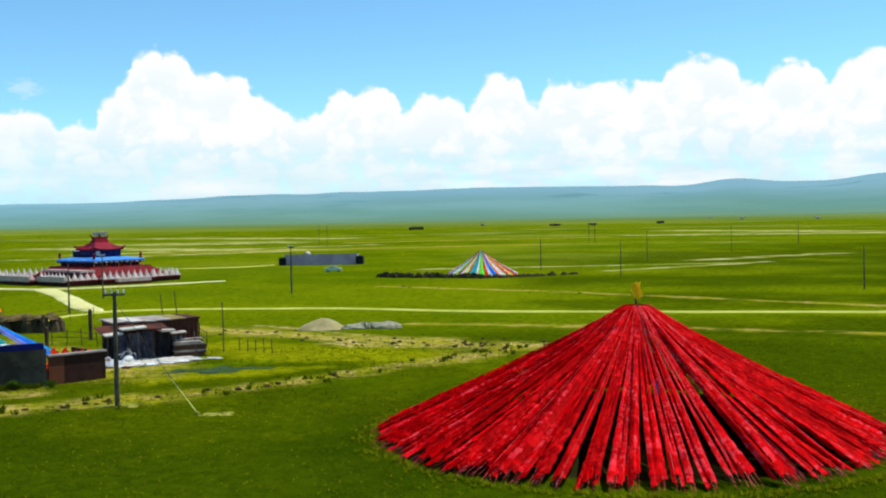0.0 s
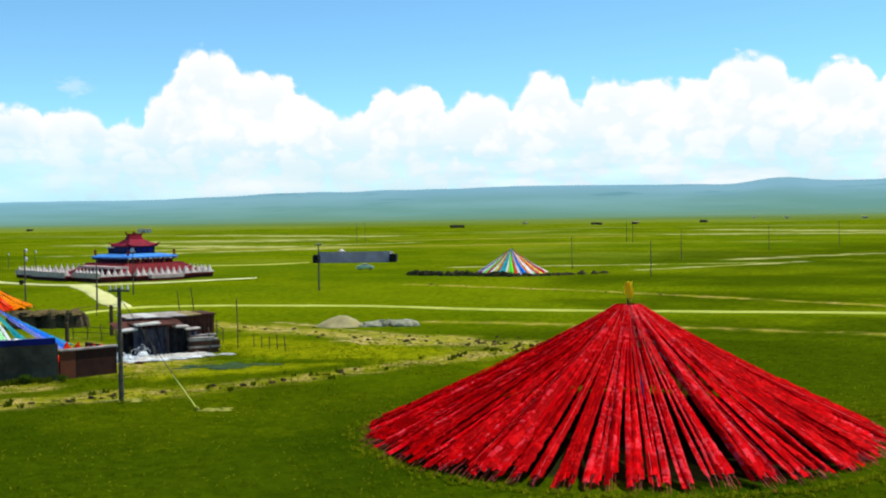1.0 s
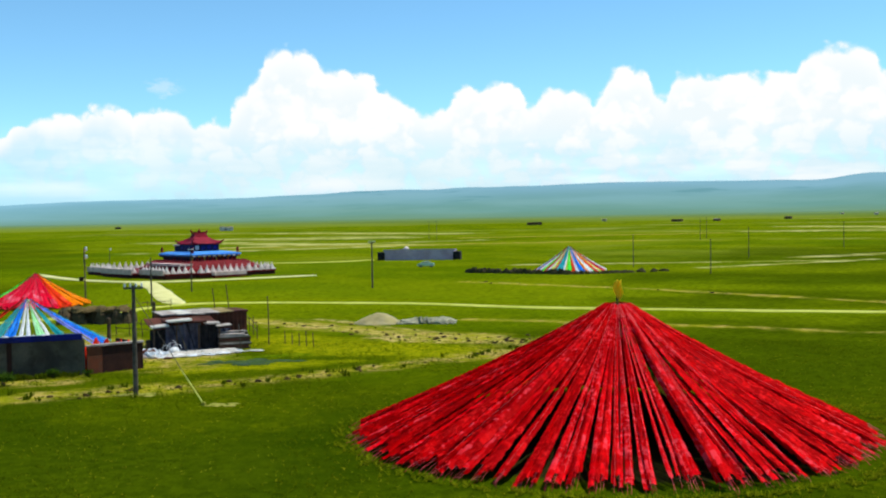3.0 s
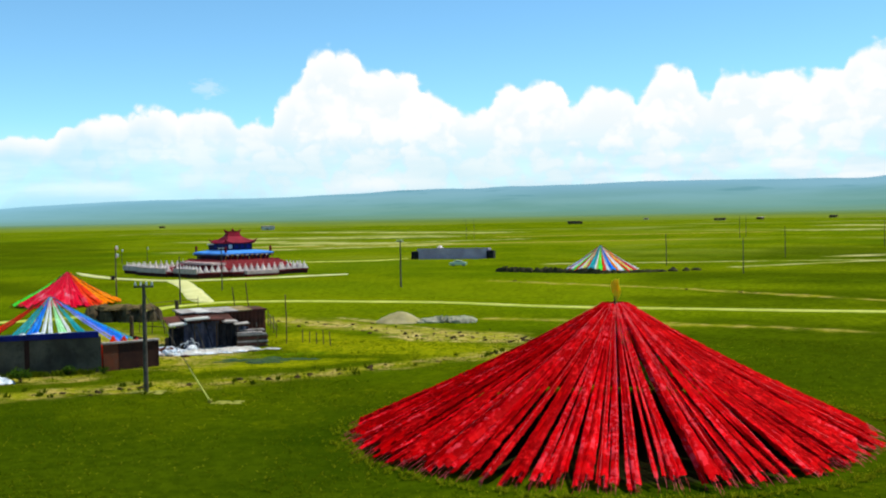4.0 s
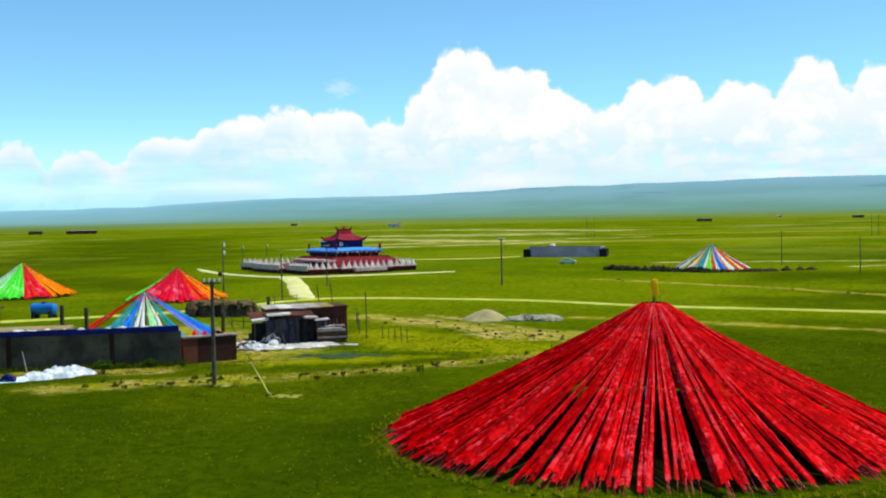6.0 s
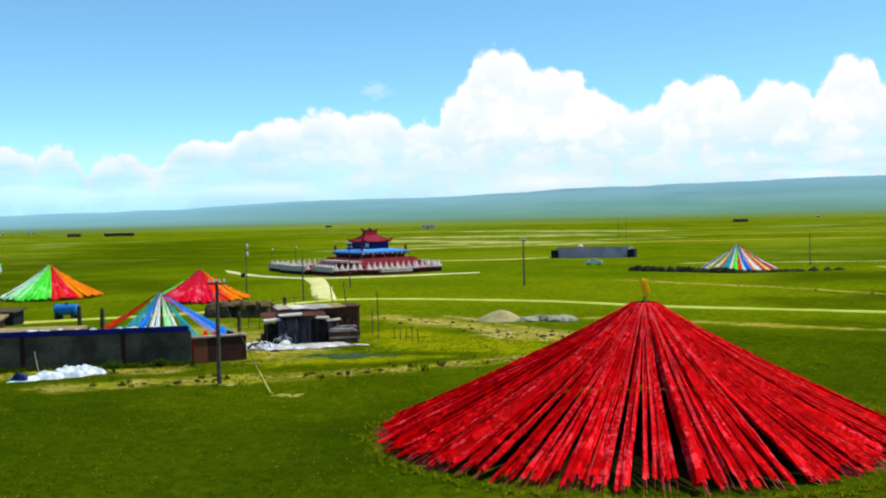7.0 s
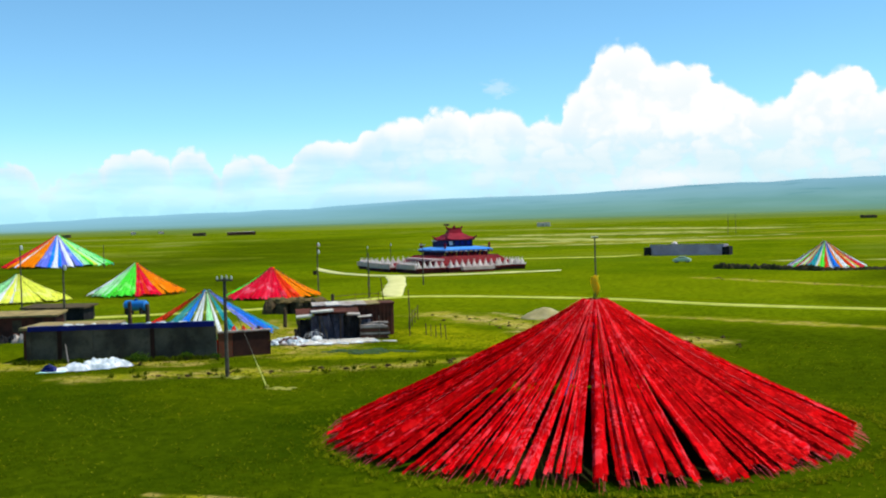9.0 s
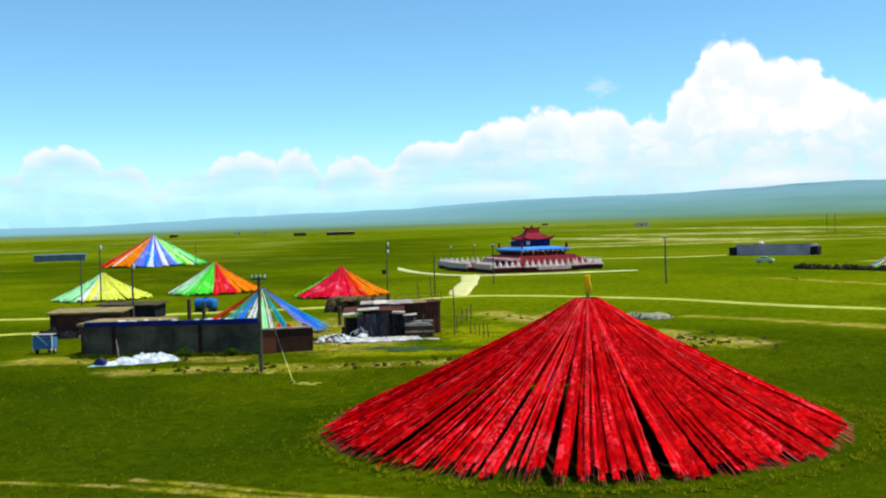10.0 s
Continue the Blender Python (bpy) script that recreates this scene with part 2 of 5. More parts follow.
BROWN_WALL = worn("rusty_sheet", (0.115, 0.036, 0.022), (0.055, 0.022, 0.015), 0.7, 8.0, 0.9, dirt=(0.10, 0.03, 0.01), dirty=0.5)
DARK_RUST = worn("dark_rusty_sheet", (0.050, 0.020, 0.013), (0.026, 0.013, 0.010), 0.7, 8.0, 0.9, dirt=(0.09, 0.026, 0.01), dirty=0.4)
BLUE_PAINT = worn("blue_paint", (0.006, 0.012, 0.16), (0.005, 0.009, 0.09), 0.8, 9.0, 0.55, dirty=0.2)
SKY_BLUE = worn("bright_blue_tile", (0.035, 0.20, 0.62), (0.08, 0.29, 0.70), 0.7, 9.0, 0.5, dirty=0.12)
WHITE = worn("whitewash", (0.68, 0.60, 0.54), (0.52, 0.44, 0.39), 0.8, 8.0, 0.9, dirty=0.3)
PINK_WASH = worn("pinkish_wash", (0.60, 0.46, 0.40), (0.46, 0.34, 0.30), 0.8, 8.0, 0.9, dirty=0.3)
DARK_BASE = worn("dark_maroon_base", (0.07, 0.012, 0.012), (0.04, 0.010, 0.010), 0.6, 8.0, 0.9, dirty=0.3)
MAROON = worn("maroon_paint", (0.19, 0.012, 0.016), (0.13, 0.010, 0.012), 0.6, 8.0, 0.8, dirty=0.2)
ROOF_RED = worn("red_roof_tile", (0.25, 0.006, 0.022), (0.17, 0.005, 0.015), 0.8, 10.0, 0.6, dirty=0.15)
INDIGO = worn("indigo_paint", (0.006, 0.010, 0.050), (0.010, 0.012, 0.032), 0.8, 9.0, 0.7, dirty=0.1)
GOLD = worn("gold_trim", (0.60, 0.35, 0.05), (0.45, 0.25, 0.04), 1.5, 12.0, 0.4, 0.6, dirty=0.1)
POLE_GREY = worn("weathered_pole", (0.10, 0.088, 0.066), (0.062, 0.054, 0.040), 2.0, 14.0, 0.85, dirty=0.2)
WOOD = worn("dark_timber", (0.10, 0.065, 0.035), (0.06, 0.04, 0.025), 2.0, 16.0, 0.9)
SLATE = worn("slate_blue_tarpaulin", (0.085, 0.088, 0.125), (0.04, 0.042, 0.065), 1.5, 10.0, 0.8, dirty=0.3)
DARK = worn("dark_tarpaulin", (0.010, 0.010, 0.012), (0.02, 0.02, 0.022), 1.5, 10.0, 0.9, dirty=0.25)
SHEET = worn("pale_roof_sheet", (0.46, 0.40, 0.35), (0.24, 0.20, 0.17), 1.0, 9.0, 0.8, dirty=0.6)
MUD_ROOF = worn("mud_roof", (0.33, 0.25, 0.10), (0.21, 0.155, 0.06), 0.8, 8.0, 0.95)
BAG = worn("white_sack", (0.80, 0.82, 0.82), (0.40, 0.48, 0.52), 1.6, 9.0, 0.5, bump=0.8, depth=0.08, dirt=(0.16, 0.20, 0.20), dirty=0.45)
STEEL = worn("blue_grey_sheet", (0.15, 0.20, 0.27), (0.10, 0.14, 0.20), 0.4, 5.0, 0.7, dirty=0.2)
LILAC = worn("lilac_grey_sheet", (0.48, 0.38, 0.46), (0.38, 0.29, 0.36), 0.4, 5.0, 0.7, dirty=0.25)
EARTH = worn("dark_earth", (0.030, 0.030, 0.010), (0.05, 0.045, 0.016), 1.0, 6.0, 0.95, bump=0.8, depth=0.1)
DUNG = worn("stacked_fuel", (0.060, 0.040, 0.022), (0.095, 0.07, 0.035), 1.2, 5.0, 0.95, bump=0.8, depth=0.1)
STRAW = worn("straw", (0.16, 0.11, 0.04), (0.10, 0.07, 0.028), 1.5, 9.0, 0.95, bump=0.7, depth=0.08)
SAND = worn("sand", (0.40, 0.34, 0.17), (0.30, 0.26, 0.11), 0.8, 8.0, 0.95)
YELLOW_SOIL = worn("yellow_soil", (0.30, 0.29, 0.05), (0.19, 0.20, 0.02), 1.5, 8.0, 0.95)
GRAVEL = worn("grey_gravel", (0.36, 0.35, 0.23), (0.24, 0.235, 0.15), 2.0, 9.0, 0.95, bump=0.8, depth=0.08)
STONE = worn("field_stone", (0.06, 0.038, 0.012), (0.035, 0.022, 0.008), 1.5, 8.0, 0.95)
CAR_PAINT = worn("car_paint", (0.50, 0.66, 0.46), (0.42, 0.58, 0.40), 1.0, 12.0, 0.3, dirty=0.1, spec=0.5)
GLASS_DARK = worn("dark_glass", (0.02, 0.025, 0.03), (0.03, 0.035, 0.04), 1.0, 10.0, 0.12, dirty=0.05, spec=0.6)
RUBBER = worn("tyre_rubber", (0.02, 0.02, 0.02), (0.03, 0.03, 0.03), 3.0, 15.0, 0.9)
LAMP_WHITE = worn("white_porcelain", (0.62, 0.64, 0.64), (0.50, 0.53, 0.53), 3.0, 15.0, 0.3, dirty=0.15)
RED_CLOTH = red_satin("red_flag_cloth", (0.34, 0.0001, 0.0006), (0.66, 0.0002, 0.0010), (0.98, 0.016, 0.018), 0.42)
LIGHTER_RED = red_satin("lighter_red_cloth", (0.74, 0.0002, 0.0016), (0.97, 0.0020, 0.0080), (1.0, 0.080, 0.105), 0.70)
YELLOW_CLOTH = cloth("yellow_cloth", (1.0, 0.80, 0.035), (1.0, 0.90, 0.18), (0.95, 0.70, 0.02), 0.40)
FLAG = {
    "red": cloth("crimson_flags", (0.90, 0.006, 0.040), (1.0, 0.16, 0.24), (0.70, 0.0, 0.02), mottle=0.7),
    "rose": cloth("rose_flags", (0.98, 0.035, 0.085), (1.0, 0.40, 0.48), (0.86, 0.01, 0.04), mottle=0.8),
    "scarlet": cloth("scarlet_flags", (0.92, 0.050, 0.012), (1.0, 0.16, 0.06), (0.62, 0.01, 0.005)),
    "orange": cloth("orange_flags", (1.0, 0.28, 0.004), (1.0, 0.42, 0.03), (0.92, 0.18, 0.004)),
    "yellow": cloth("yellow_flags", (0.86, 0.90, 0.10), (0.95, 0.95, 0.35), (0.76, 0.80, 0.06)),
    "green": cloth("green_flags", (0.10, 0.92, 0.06), (0.36, 1.0, 0.26), (0.06, 0.70, 0.03)),
    "mint": cloth("mint_flags", (0.46, 0.96, 0.46), (0.74, 1.0, 0.74), (0.34, 0.86, 0.36)),
    "white": cloth("white_flags", (0.90, 0.92, 0.92), (0.94, 0.94, 0.94), (0.74, 0.80, 0.86)),
    "blue": cloth("blue_flags", (0.010, 0.26, 0.95), (0.10, 0.50, 1.0), (0.004, 0.10, 0.62)),
    "lilac": cloth("lilac_flags", (0.20, 0.26, 0.90), (0.52, 0.56, 0.95), (0.10, 0.12, 0.66)),
    "teal": cloth("teal_flags", (0.02, 0.42, 0.46), (0.10, 0.60, 0.62), (0.01, 0.26, 0.34)),
}


# ---- mesh tools ----
def rise(x, y):
    """Height of the plain, which climbs gently with distance."""
    r = math.hypot(x, y)
    return 0.006 * max(0.0, r - 140) ** 2 / (max(0.0, r - 140) + 30)


class Shape:
    """Vertices and faces of one mesh, with a material number for each face."""

    def __init__(self):
        self.v, self.f, self.m = [], [], []

    def face(self, *points, m=0):
        k = len(self.v)
        self.v += [tuple(p) for p in points]
        self.f.append(tuple(range(k, k + len(points))))
        self.m.append(m)

    def box(self, x0, x1, y0, y1, z0, z1, m=0, frame=None):
        k = len(self.v)
        pts = [Vector((x, y, z)) for z in (z0, z1) for x, y in ((x0, y0), (x1, y0), (x1, y1), (x0, y1))]
        self.v += [tuple(frame @ p) if frame else tuple(p) for p in pts]
        for q in ((3, 2, 1, 0), (4, 5, 6, 7), (0, 1, 5, 4), (1, 2, 6, 5), (2, 3, 7, 6), (3, 0, 4, 7)):
            self.f.append(tuple(k + i for i in q))
            self.m.append(m)
        return self

    def ring(self, rings, m=0, closed=True, cap=True):
        """Joins rings of points, all of one length."""
        k, n = len(self.v), len(rings[0])
        for r in rings:
            self.v += [tuple(p) for p in r]
        for i in range(len(rings) - 1):
            for j in range(n if closed else n - 1):
                a, b = k + i * n + j, k + i * n + (j + 1) % n
                self.f.append((a, b, b + n, a + n))
                self.m.append(m)
        if cap and closed:
            self.f.append(tuple(k + n - 1 - j for j in range(n)))
            self.f.append(tuple(k + (len(rings) - 1) * n + j for j in range(n)))
            self.m += [m, m]
        return self

    def lathe(self, profile, sides=12, at=(0, 0, 0), m=0, square=False):
        rings = []
        for r, z in profile:
            turn = math.pi / sides if square else 0
            grow = 1 / math.cos(math.pi / sides) if square else 1
            rings.append([(at[0] + r * grow * math.cos(turn + 2 * math.pi * i / sides), at[1] + r * grow * math.sin(turn + 2 * math.pi * i / sides), at[2] + z) for i in range(sides)])
        return self.ring(rings, m)

    def tube(self, points, radii, sides=6, m=0):
        rings = []
        points = [Vector(p) for p in points]
        if not isinstance(radii, (list, tuple)):
            radii = [radii] * len(points)
        for i, p in enumerate(points):
            way = (points[min(i + 1, len(points) - 1)] - points[max(i - 1, 0)]).normalized()
            side = way.cross(Vector((0, 0, 1)) if abs(way.z) < 0.95 else Vector((1, 0, 0))).normalized()
            up = side.cross(way)
            rings.append([p + (side * math.cos(a) + up * math.sin(a)) * radii[i] for a in (2 * math.pi * j / sides for j in range(sides))])
        return self.ring(rings, m)

    def lump(self, at, size, rough=0.25, seed=0.0, m=0, seg=10, rows=6, flat=True):
        """An uneven heap or boulder; flat: only its upper half."""
        rings = []
        for i in range(rows + 1):
            lat = (math.pi / 2) * i / rows if flat else -math.pi / 2 + math.pi * i / rows
            ring = []
            for j in range(seg):
                a = 2 * math.pi * j / seg
                d = Vector((math.cos(lat) * math.cos(a), math.cos(lat) * math.sin(a), math.sin(lat)))
                g = 1 + rough * noise.noise(d * 1.7 + Vector((seed * 3.1, seed, at[0] * 0.37)))
                ring.append((at[0] + d.x * size[0] * g, at[1] + d.y * size[1] * g, at[2] + d.z * size[2] * g))
            rings.append(ring)
        return self.ring(rings, m)

    def make(self, name, mats, parent=None, label="", at=None, smooth=False):
        mesh = bpy.data.meshes.new(name)
        mesh.from_pydata(self.v, [], self.f)
        for one in mats if isinstance(mats, (list, tuple)) else (mats,):
            mesh.materials.append(one)
        mesh.polygons.foreach_set("material_index", self.m)
        if smooth:
            mesh.polygons.foreach_set("use_smooth", [True] * len(self.f))
        mesh.update()
        ob = new(name, mesh)
        if at is not None:
            ob.matrix_basis = at
        if parent is not None:
            ob.parent = parent
        if label:
            tagged(ob, label)
        return ob


def base(name, at, label, category, group=""):
    """An Empty at the foot of a thing."""
    ob = new(name)
    ob.empty_display_size = 0.3
    ob.matrix_basis = at
    return tagged(ob, label, category, group)


def ground_pose(x, y, turn=0.0, lift=0.0):
    return pose(x, y, rise(x, y) + lift, 0, 0, turn)


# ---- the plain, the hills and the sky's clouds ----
DARKER_STRETCHES = [(24, 76, 110, 44, 18, 7), (4, 97, 24, 88, 9, 4), (24, 107, 130, 78, 11, 4), (22, 146, 130, 122, 14, 6), (30, 186, 150, 176, 22, 8), (-70, 72, -110, 20, 16, 8), (70, 270, 260, 420, 50, 30), (-24, 47, -4, 37, 7, 5), (-278, 239, -111, 160, 26, 14), (-314, 511, -176, 255, 40, 22), (20, 176, 62, 172, 8, 5)]


def grass_darkening(x, y):
    """How much darker the grass is: stretches, each from a to b with a half-width and a soft edge."""
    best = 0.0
    for ax, ay, bx, by, radius, soft in DARKER_STRETCHES:
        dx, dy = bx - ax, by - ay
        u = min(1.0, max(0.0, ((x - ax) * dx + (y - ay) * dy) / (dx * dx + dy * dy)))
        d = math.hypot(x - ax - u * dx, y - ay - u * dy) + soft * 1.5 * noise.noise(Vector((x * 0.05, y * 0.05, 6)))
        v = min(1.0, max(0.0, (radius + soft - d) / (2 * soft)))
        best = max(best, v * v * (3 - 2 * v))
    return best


def build_ground():
    radii = [0.0] + [2.0 * 1.0 * i for i in range(1, 70)]
    while radii[-1] < 4700:
        radii.append(radii[-1] * 1.06)
    seg, s = 220, Shape()
    rings = []
    for r in radii:
        ring = []
        for j in range(seg):
            a = 2 * math.pi * j / seg
            x, y = r * math.cos(a), 45 + r * math.sin(a)
            swell = 0.05 * min(1, max(0, (130 - r) / 40)) * noise.noise(Vector((x * 0.11, y * 0.11, 0))) + (0.02 * noise.noise(Vector((x * 0.5, y * 0.5, 4))) if r < 90 else 0)
            ring.append((x, y, rise(x, y) + swell - 0.03))
        rings.append(ring)
    s.ring(rings, cap=False)
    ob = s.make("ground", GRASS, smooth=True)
    ob.data.attributes.new("darker_grass", "FLOAT", "POINT").data.foreach_set("value", [grass_darkening(x, y) for x, y, z in s.v])
    tagged(ob, "wide green pasture with dry strips and bare soil", "ground", kind="structure")


def build_hills():
    """Low far ridges, paler and bluer with distance by haze painted in as glow."""
    n = Nodes("far_hills")
    p = n.place()
    away = n.vec("LENGTH", n.vec("MULTIPLY", p, (1, 1, 0)))
    tone = n.mix(n.ramp(n.noise(0.0022, 5, p, 0.6), 0.4, 0.62), (0.10, 0.14, 0.004), (0.15, 0.185, 0.006))
    shade = n.ramp(n.noise(0.0016, 4, n.add("Mapping", {"Vector": p, "Location": (70, 31, 55), "Rotation": (0.5, 0.3, 0.7)}).outputs[0], 0.62), 0.38, 0.64)
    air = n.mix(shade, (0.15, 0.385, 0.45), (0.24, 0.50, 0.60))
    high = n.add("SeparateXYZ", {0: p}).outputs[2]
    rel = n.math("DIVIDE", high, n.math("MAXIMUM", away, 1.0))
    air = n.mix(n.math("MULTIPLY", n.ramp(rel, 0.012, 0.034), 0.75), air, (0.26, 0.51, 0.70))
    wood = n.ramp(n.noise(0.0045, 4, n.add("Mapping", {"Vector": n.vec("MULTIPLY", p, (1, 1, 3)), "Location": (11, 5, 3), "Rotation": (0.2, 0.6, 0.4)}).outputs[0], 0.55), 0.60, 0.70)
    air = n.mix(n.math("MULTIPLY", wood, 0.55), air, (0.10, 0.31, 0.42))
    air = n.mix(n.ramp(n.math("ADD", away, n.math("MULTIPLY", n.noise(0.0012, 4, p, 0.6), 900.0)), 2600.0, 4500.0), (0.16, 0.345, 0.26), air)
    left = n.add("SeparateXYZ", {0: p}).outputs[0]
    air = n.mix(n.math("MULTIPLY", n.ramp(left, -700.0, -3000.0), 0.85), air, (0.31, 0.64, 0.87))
    body = n.add("BsdfDiffuse", {"Color": tone}).outputs[0]
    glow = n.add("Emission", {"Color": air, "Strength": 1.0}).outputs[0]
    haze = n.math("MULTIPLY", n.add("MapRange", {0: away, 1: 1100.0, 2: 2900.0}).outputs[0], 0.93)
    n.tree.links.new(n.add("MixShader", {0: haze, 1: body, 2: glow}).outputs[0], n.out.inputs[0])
    s, rings = Shape(), []
    for r in (1050, 1120, 1250, 1450, 1700, 2000, 2300, 2600, 2900, 3200, 3500, 3800, 4000, 4150, 4300, 4450, 4600):
        ring = []
        for j in range(0, 721):
            deg = -180 + j * 0.5
            a = radians(deg)
            x, y = r * math.sin(a), r * math.cos(a)
            crest = 1.76 + 0.020 * deg - 0.00016 * (deg + 5) ** 2 if -70 < deg < 0 else 1.0
            if 0 <= deg < 60:
                crest = 1.76 - 0.010 * deg
            crest = max(0.45, crest)
            crest += 0.10 * noise.noise(Vector((deg * 0.13, 3, 0))) + 0.05 * noise.noise(Vector((deg * 0.5, 7, 0)))
            crest += 0.30 * math.exp(-((deg - 13.7) / 2.0) ** 2) + 0.42 * math.exp(-((deg - 21.0) / 2.4) ** 2)
            top = math.tan(radians(crest)) * 4450 + 11
            u = min(1, max(0, (r - 2500) / 1900))
            climb = u * u * (3 - 2 * u)
            z = rise(x, y) - 0.8 + 2.3 * min(1, (r - 1050) / 400)
            z += (top - rise(x, y)) * climb * (1 + 0.25 * (1 - u) * noise.noise(Vector((x * 0.0012, y * 0.0012, 1))))
            if r > 4450:
                z -= 40
            ring.append((x, y, z))
        rings.append(ring)
    s.ring(rings, closed=False)
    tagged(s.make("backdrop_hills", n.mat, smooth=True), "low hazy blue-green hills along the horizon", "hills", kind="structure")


def build_clouds():
    """A far bank of cumulus: heads given as centre, height and half-width in degrees; the outline is their union, roughened."""
    heads = [(-53.4, 3.4, 1.4), (-50.9, 4.6, 1.9), (-48.2, 3.6, 1.6), (-44.2, 3.4, 1.6), (-41.7, 4.1, 1.7), (-39.0, 4.15, 0.8), (-36.0, 3.75, 1.4), (-32.15, 4.6, 1.6), (-29.0, 5.45, 1.15), (-27.3, 5.5, 1.3), (-25.6, 6.05, 1.3),
             (-22.75, 6.05, 1.5), (-20.2, 5.5, 1.8), (-17.5, 7.7, 0.9), (-16.2, 9.0, 1.5), (-14.5, 7.8, 1.2), (-13.0, 7.8, 1.3), (-11.6, 6.9, 1.3), (-10.4, 6.15, 1.4), (-8.6, 5.9, 1.5), (-6.6, 6.9, 1.2), (-5.3, 7.1, 1.2),
             (-3.6, 6.0, 1.2), (-1.8, 6.8, 1.5), (1.55, 7.6, 1.15), (2.9, 6.5, 1.2), (5.0, 7.5, 1.3), (7.1, 7.15, 1.4), (9.4, 7.1, 1.4), (11.9, 8.4, 1.9), (14.3, 6.9, 1.6), (16.4, 7.6, 1.4), (20.6, 8.1, 2.2)]
    rnd = random.Random(3)
    for k in range(70):
        a = -58 - k * 3.6 if k < 62 else 24 + (k - 62) * 3.2
        heads.append((a, rnd.uniform(3.5, 7.5), rnd.uniform(1.3, 2.4)))
    n = Nodes("cloud_bank")
    uv = n.add("UVMap").outputs[0]
    az_el = n.add("SeparateXYZ", {0: uv})
    warp = n.add("TexNoise", {"Vector": uv, "Scale": 0.9, "Detail": 4.0}).outputs["Color"]
    bent = n.vec("ADD", n.vec("MULTIPLY", uv, (1.0, 1.25, 0)), n.vec("MULTIPLY", n.vec("SUBTRACT", warp, (0.5, 0.5, 0.5)), (1.6, 1.6, 0)))
    big = n.math("SUBTRACT", 0.75, n.add("TexVoronoi", {"Vector": bent, "Scale": 0.62, "Smoothness": 0.35}, feature="SMOOTH_F1").outputs["Distance"])
    mid = n.math("SUBTRACT", 0.75, n.add("TexVoronoi", {"Vector": bent, "Scale": 1.6, "Smoothness": 0.3}, feature="SMOOTH_F1").outputs["Distance"])
    small = n.math("SUBTRACT", n.noise(3.0, 5, uv, 0.65), 0.5)
    billow = n.math("ADD", n.math("MULTIPLY", big, 0.9), n.math("ADD", n.math("MULTIPLY", mid, 0.42), n.math("MULTIPLY", small, 0.25)))
    depth = n.add("Attribute", attribute_name="inset").outputs["Fac"]
    el = az_el.outputs[1]
    edge = n.math("ADD", n.math("SUBTRACT", depth, 1.0), billow)
    solid = n.math("MULTIPLY", n.ramp(edge, -0.04, 0.40), n.ramp(depth, 0.25, 0.6))
    low = n.ramp(el, 5.2, 2.4)
    hollow = n.math("MULTIPLY", n.ramp(billow, 0.50, 0.12), n.math("ADD", n.math("MULTIPLY", low, 0.55), n.math("MULTIPLY", n.ramp(depth, 0.8, 2.6), 0.45)))
    hollow = n.math("MULTIPLY", hollow, 0.95)
    body = n.mix(hollow, (1.03, 1.03, 1.03), (0.70, 0.88, 0.95))
    streak = n.ramp(n.noise(0.6, 3, n.vec("MULTIPLY", uv, (0.3, 1.5, 0)), 0.5), 0.36, 0.66)
    mist = n.mix(streak, (0.60, 0.85, 0.97), (0.93, 0.99, 1.02))
    cool = n.ramp(n.noise(0.10, 2, n.vec("MULTIPLY", uv, (1, 1.6, 0)), 0.5), 0.42, 0.62)
    mist = n.mix(n.math("MULTIPLY", cool, 0.6), mist, (0.62, 0.88, 0.95))
    body = n.mix(n.math("MULTIPLY", low, 0.74), body, mist)
    veil = n.math("MULTIPLY", n.ramp(el, 5.6, 1.6), 0.82)
    west = n.ramp(az_el.outputs[0], -14.0, -44.0)
    veil = n.math("MULTIPLY", veil, n.math("SUBTRACT", 1.0, n.math("MULTIPLY", west, 0.35)))
    body = n.mix(n.math("MULTIPLY", n.math("MULTIPLY", west, n.ramp(depth, 0.9, 2.2)), 0.75), body, n.mix(streak, (0.42, 0.70, 0.90), (0.68, 0.87, 0.97)))
    body = n.mix(solid, (0.66, 0.90, 1.0), body)
    body = n.mix(n.ramp(el, 2.1, 0.5), body, n.mix(west, (0.42, 0.74, 0.93), (0.20, 0.53, 0.84)))
    thin = n.math("MULTIPLY", solid, n.math("SUBTRACT", 1.0, n.math("MULTIPLY", n.math("MULTIPLY", low, n.ramp(billow, 0.4, 0.0)), 0.3)))
    thin = n.math("MULTIPLY", thin, n.math("SUBTRACT", 1.0, n.math("MULTIPLY", n.math("MULTIPLY", west, n.ramp(depth, 1.0, 2.2)), 0.4)))
    thin = n.math("MAXIMUM", thin, veil)
    glow = n.add("Emission", {"Color": body, "Strength": 1.0}).outputs[0]
    clear = n.add("BsdfTransparent").outputs[0]
    n.tree.links.new(n.add("MixShader", {0: thin, 1: clear, 2: glow}).outputs[0], n.out.inputs[0])

    verts, faces, coords, inset = [], [], [], []
    steps = [0.0, 0.15, 0.3, 0.5, 0.8, 1.2, 1.6, 2.0, 2.5, 3.0, 3.6, 4.3, 5.0, 6.0, 7.0]
    cols, dist = 2400, 4680
    for i in range(cols + 1):
        deg = -180 + 360 * i / cols
        top = 2.6
        for c, h, w in heads:
            d = abs((deg - c + 180) % 360 - 180)
            if d < w:
                top = max(top, h - 0.58 * w + 0.58 * w * math.sqrt(1 - (d / w) ** 2))
            elif d < w * 2.2:
                top = max(top, (h - 0.58 * w) - (d - w) * 1.4)
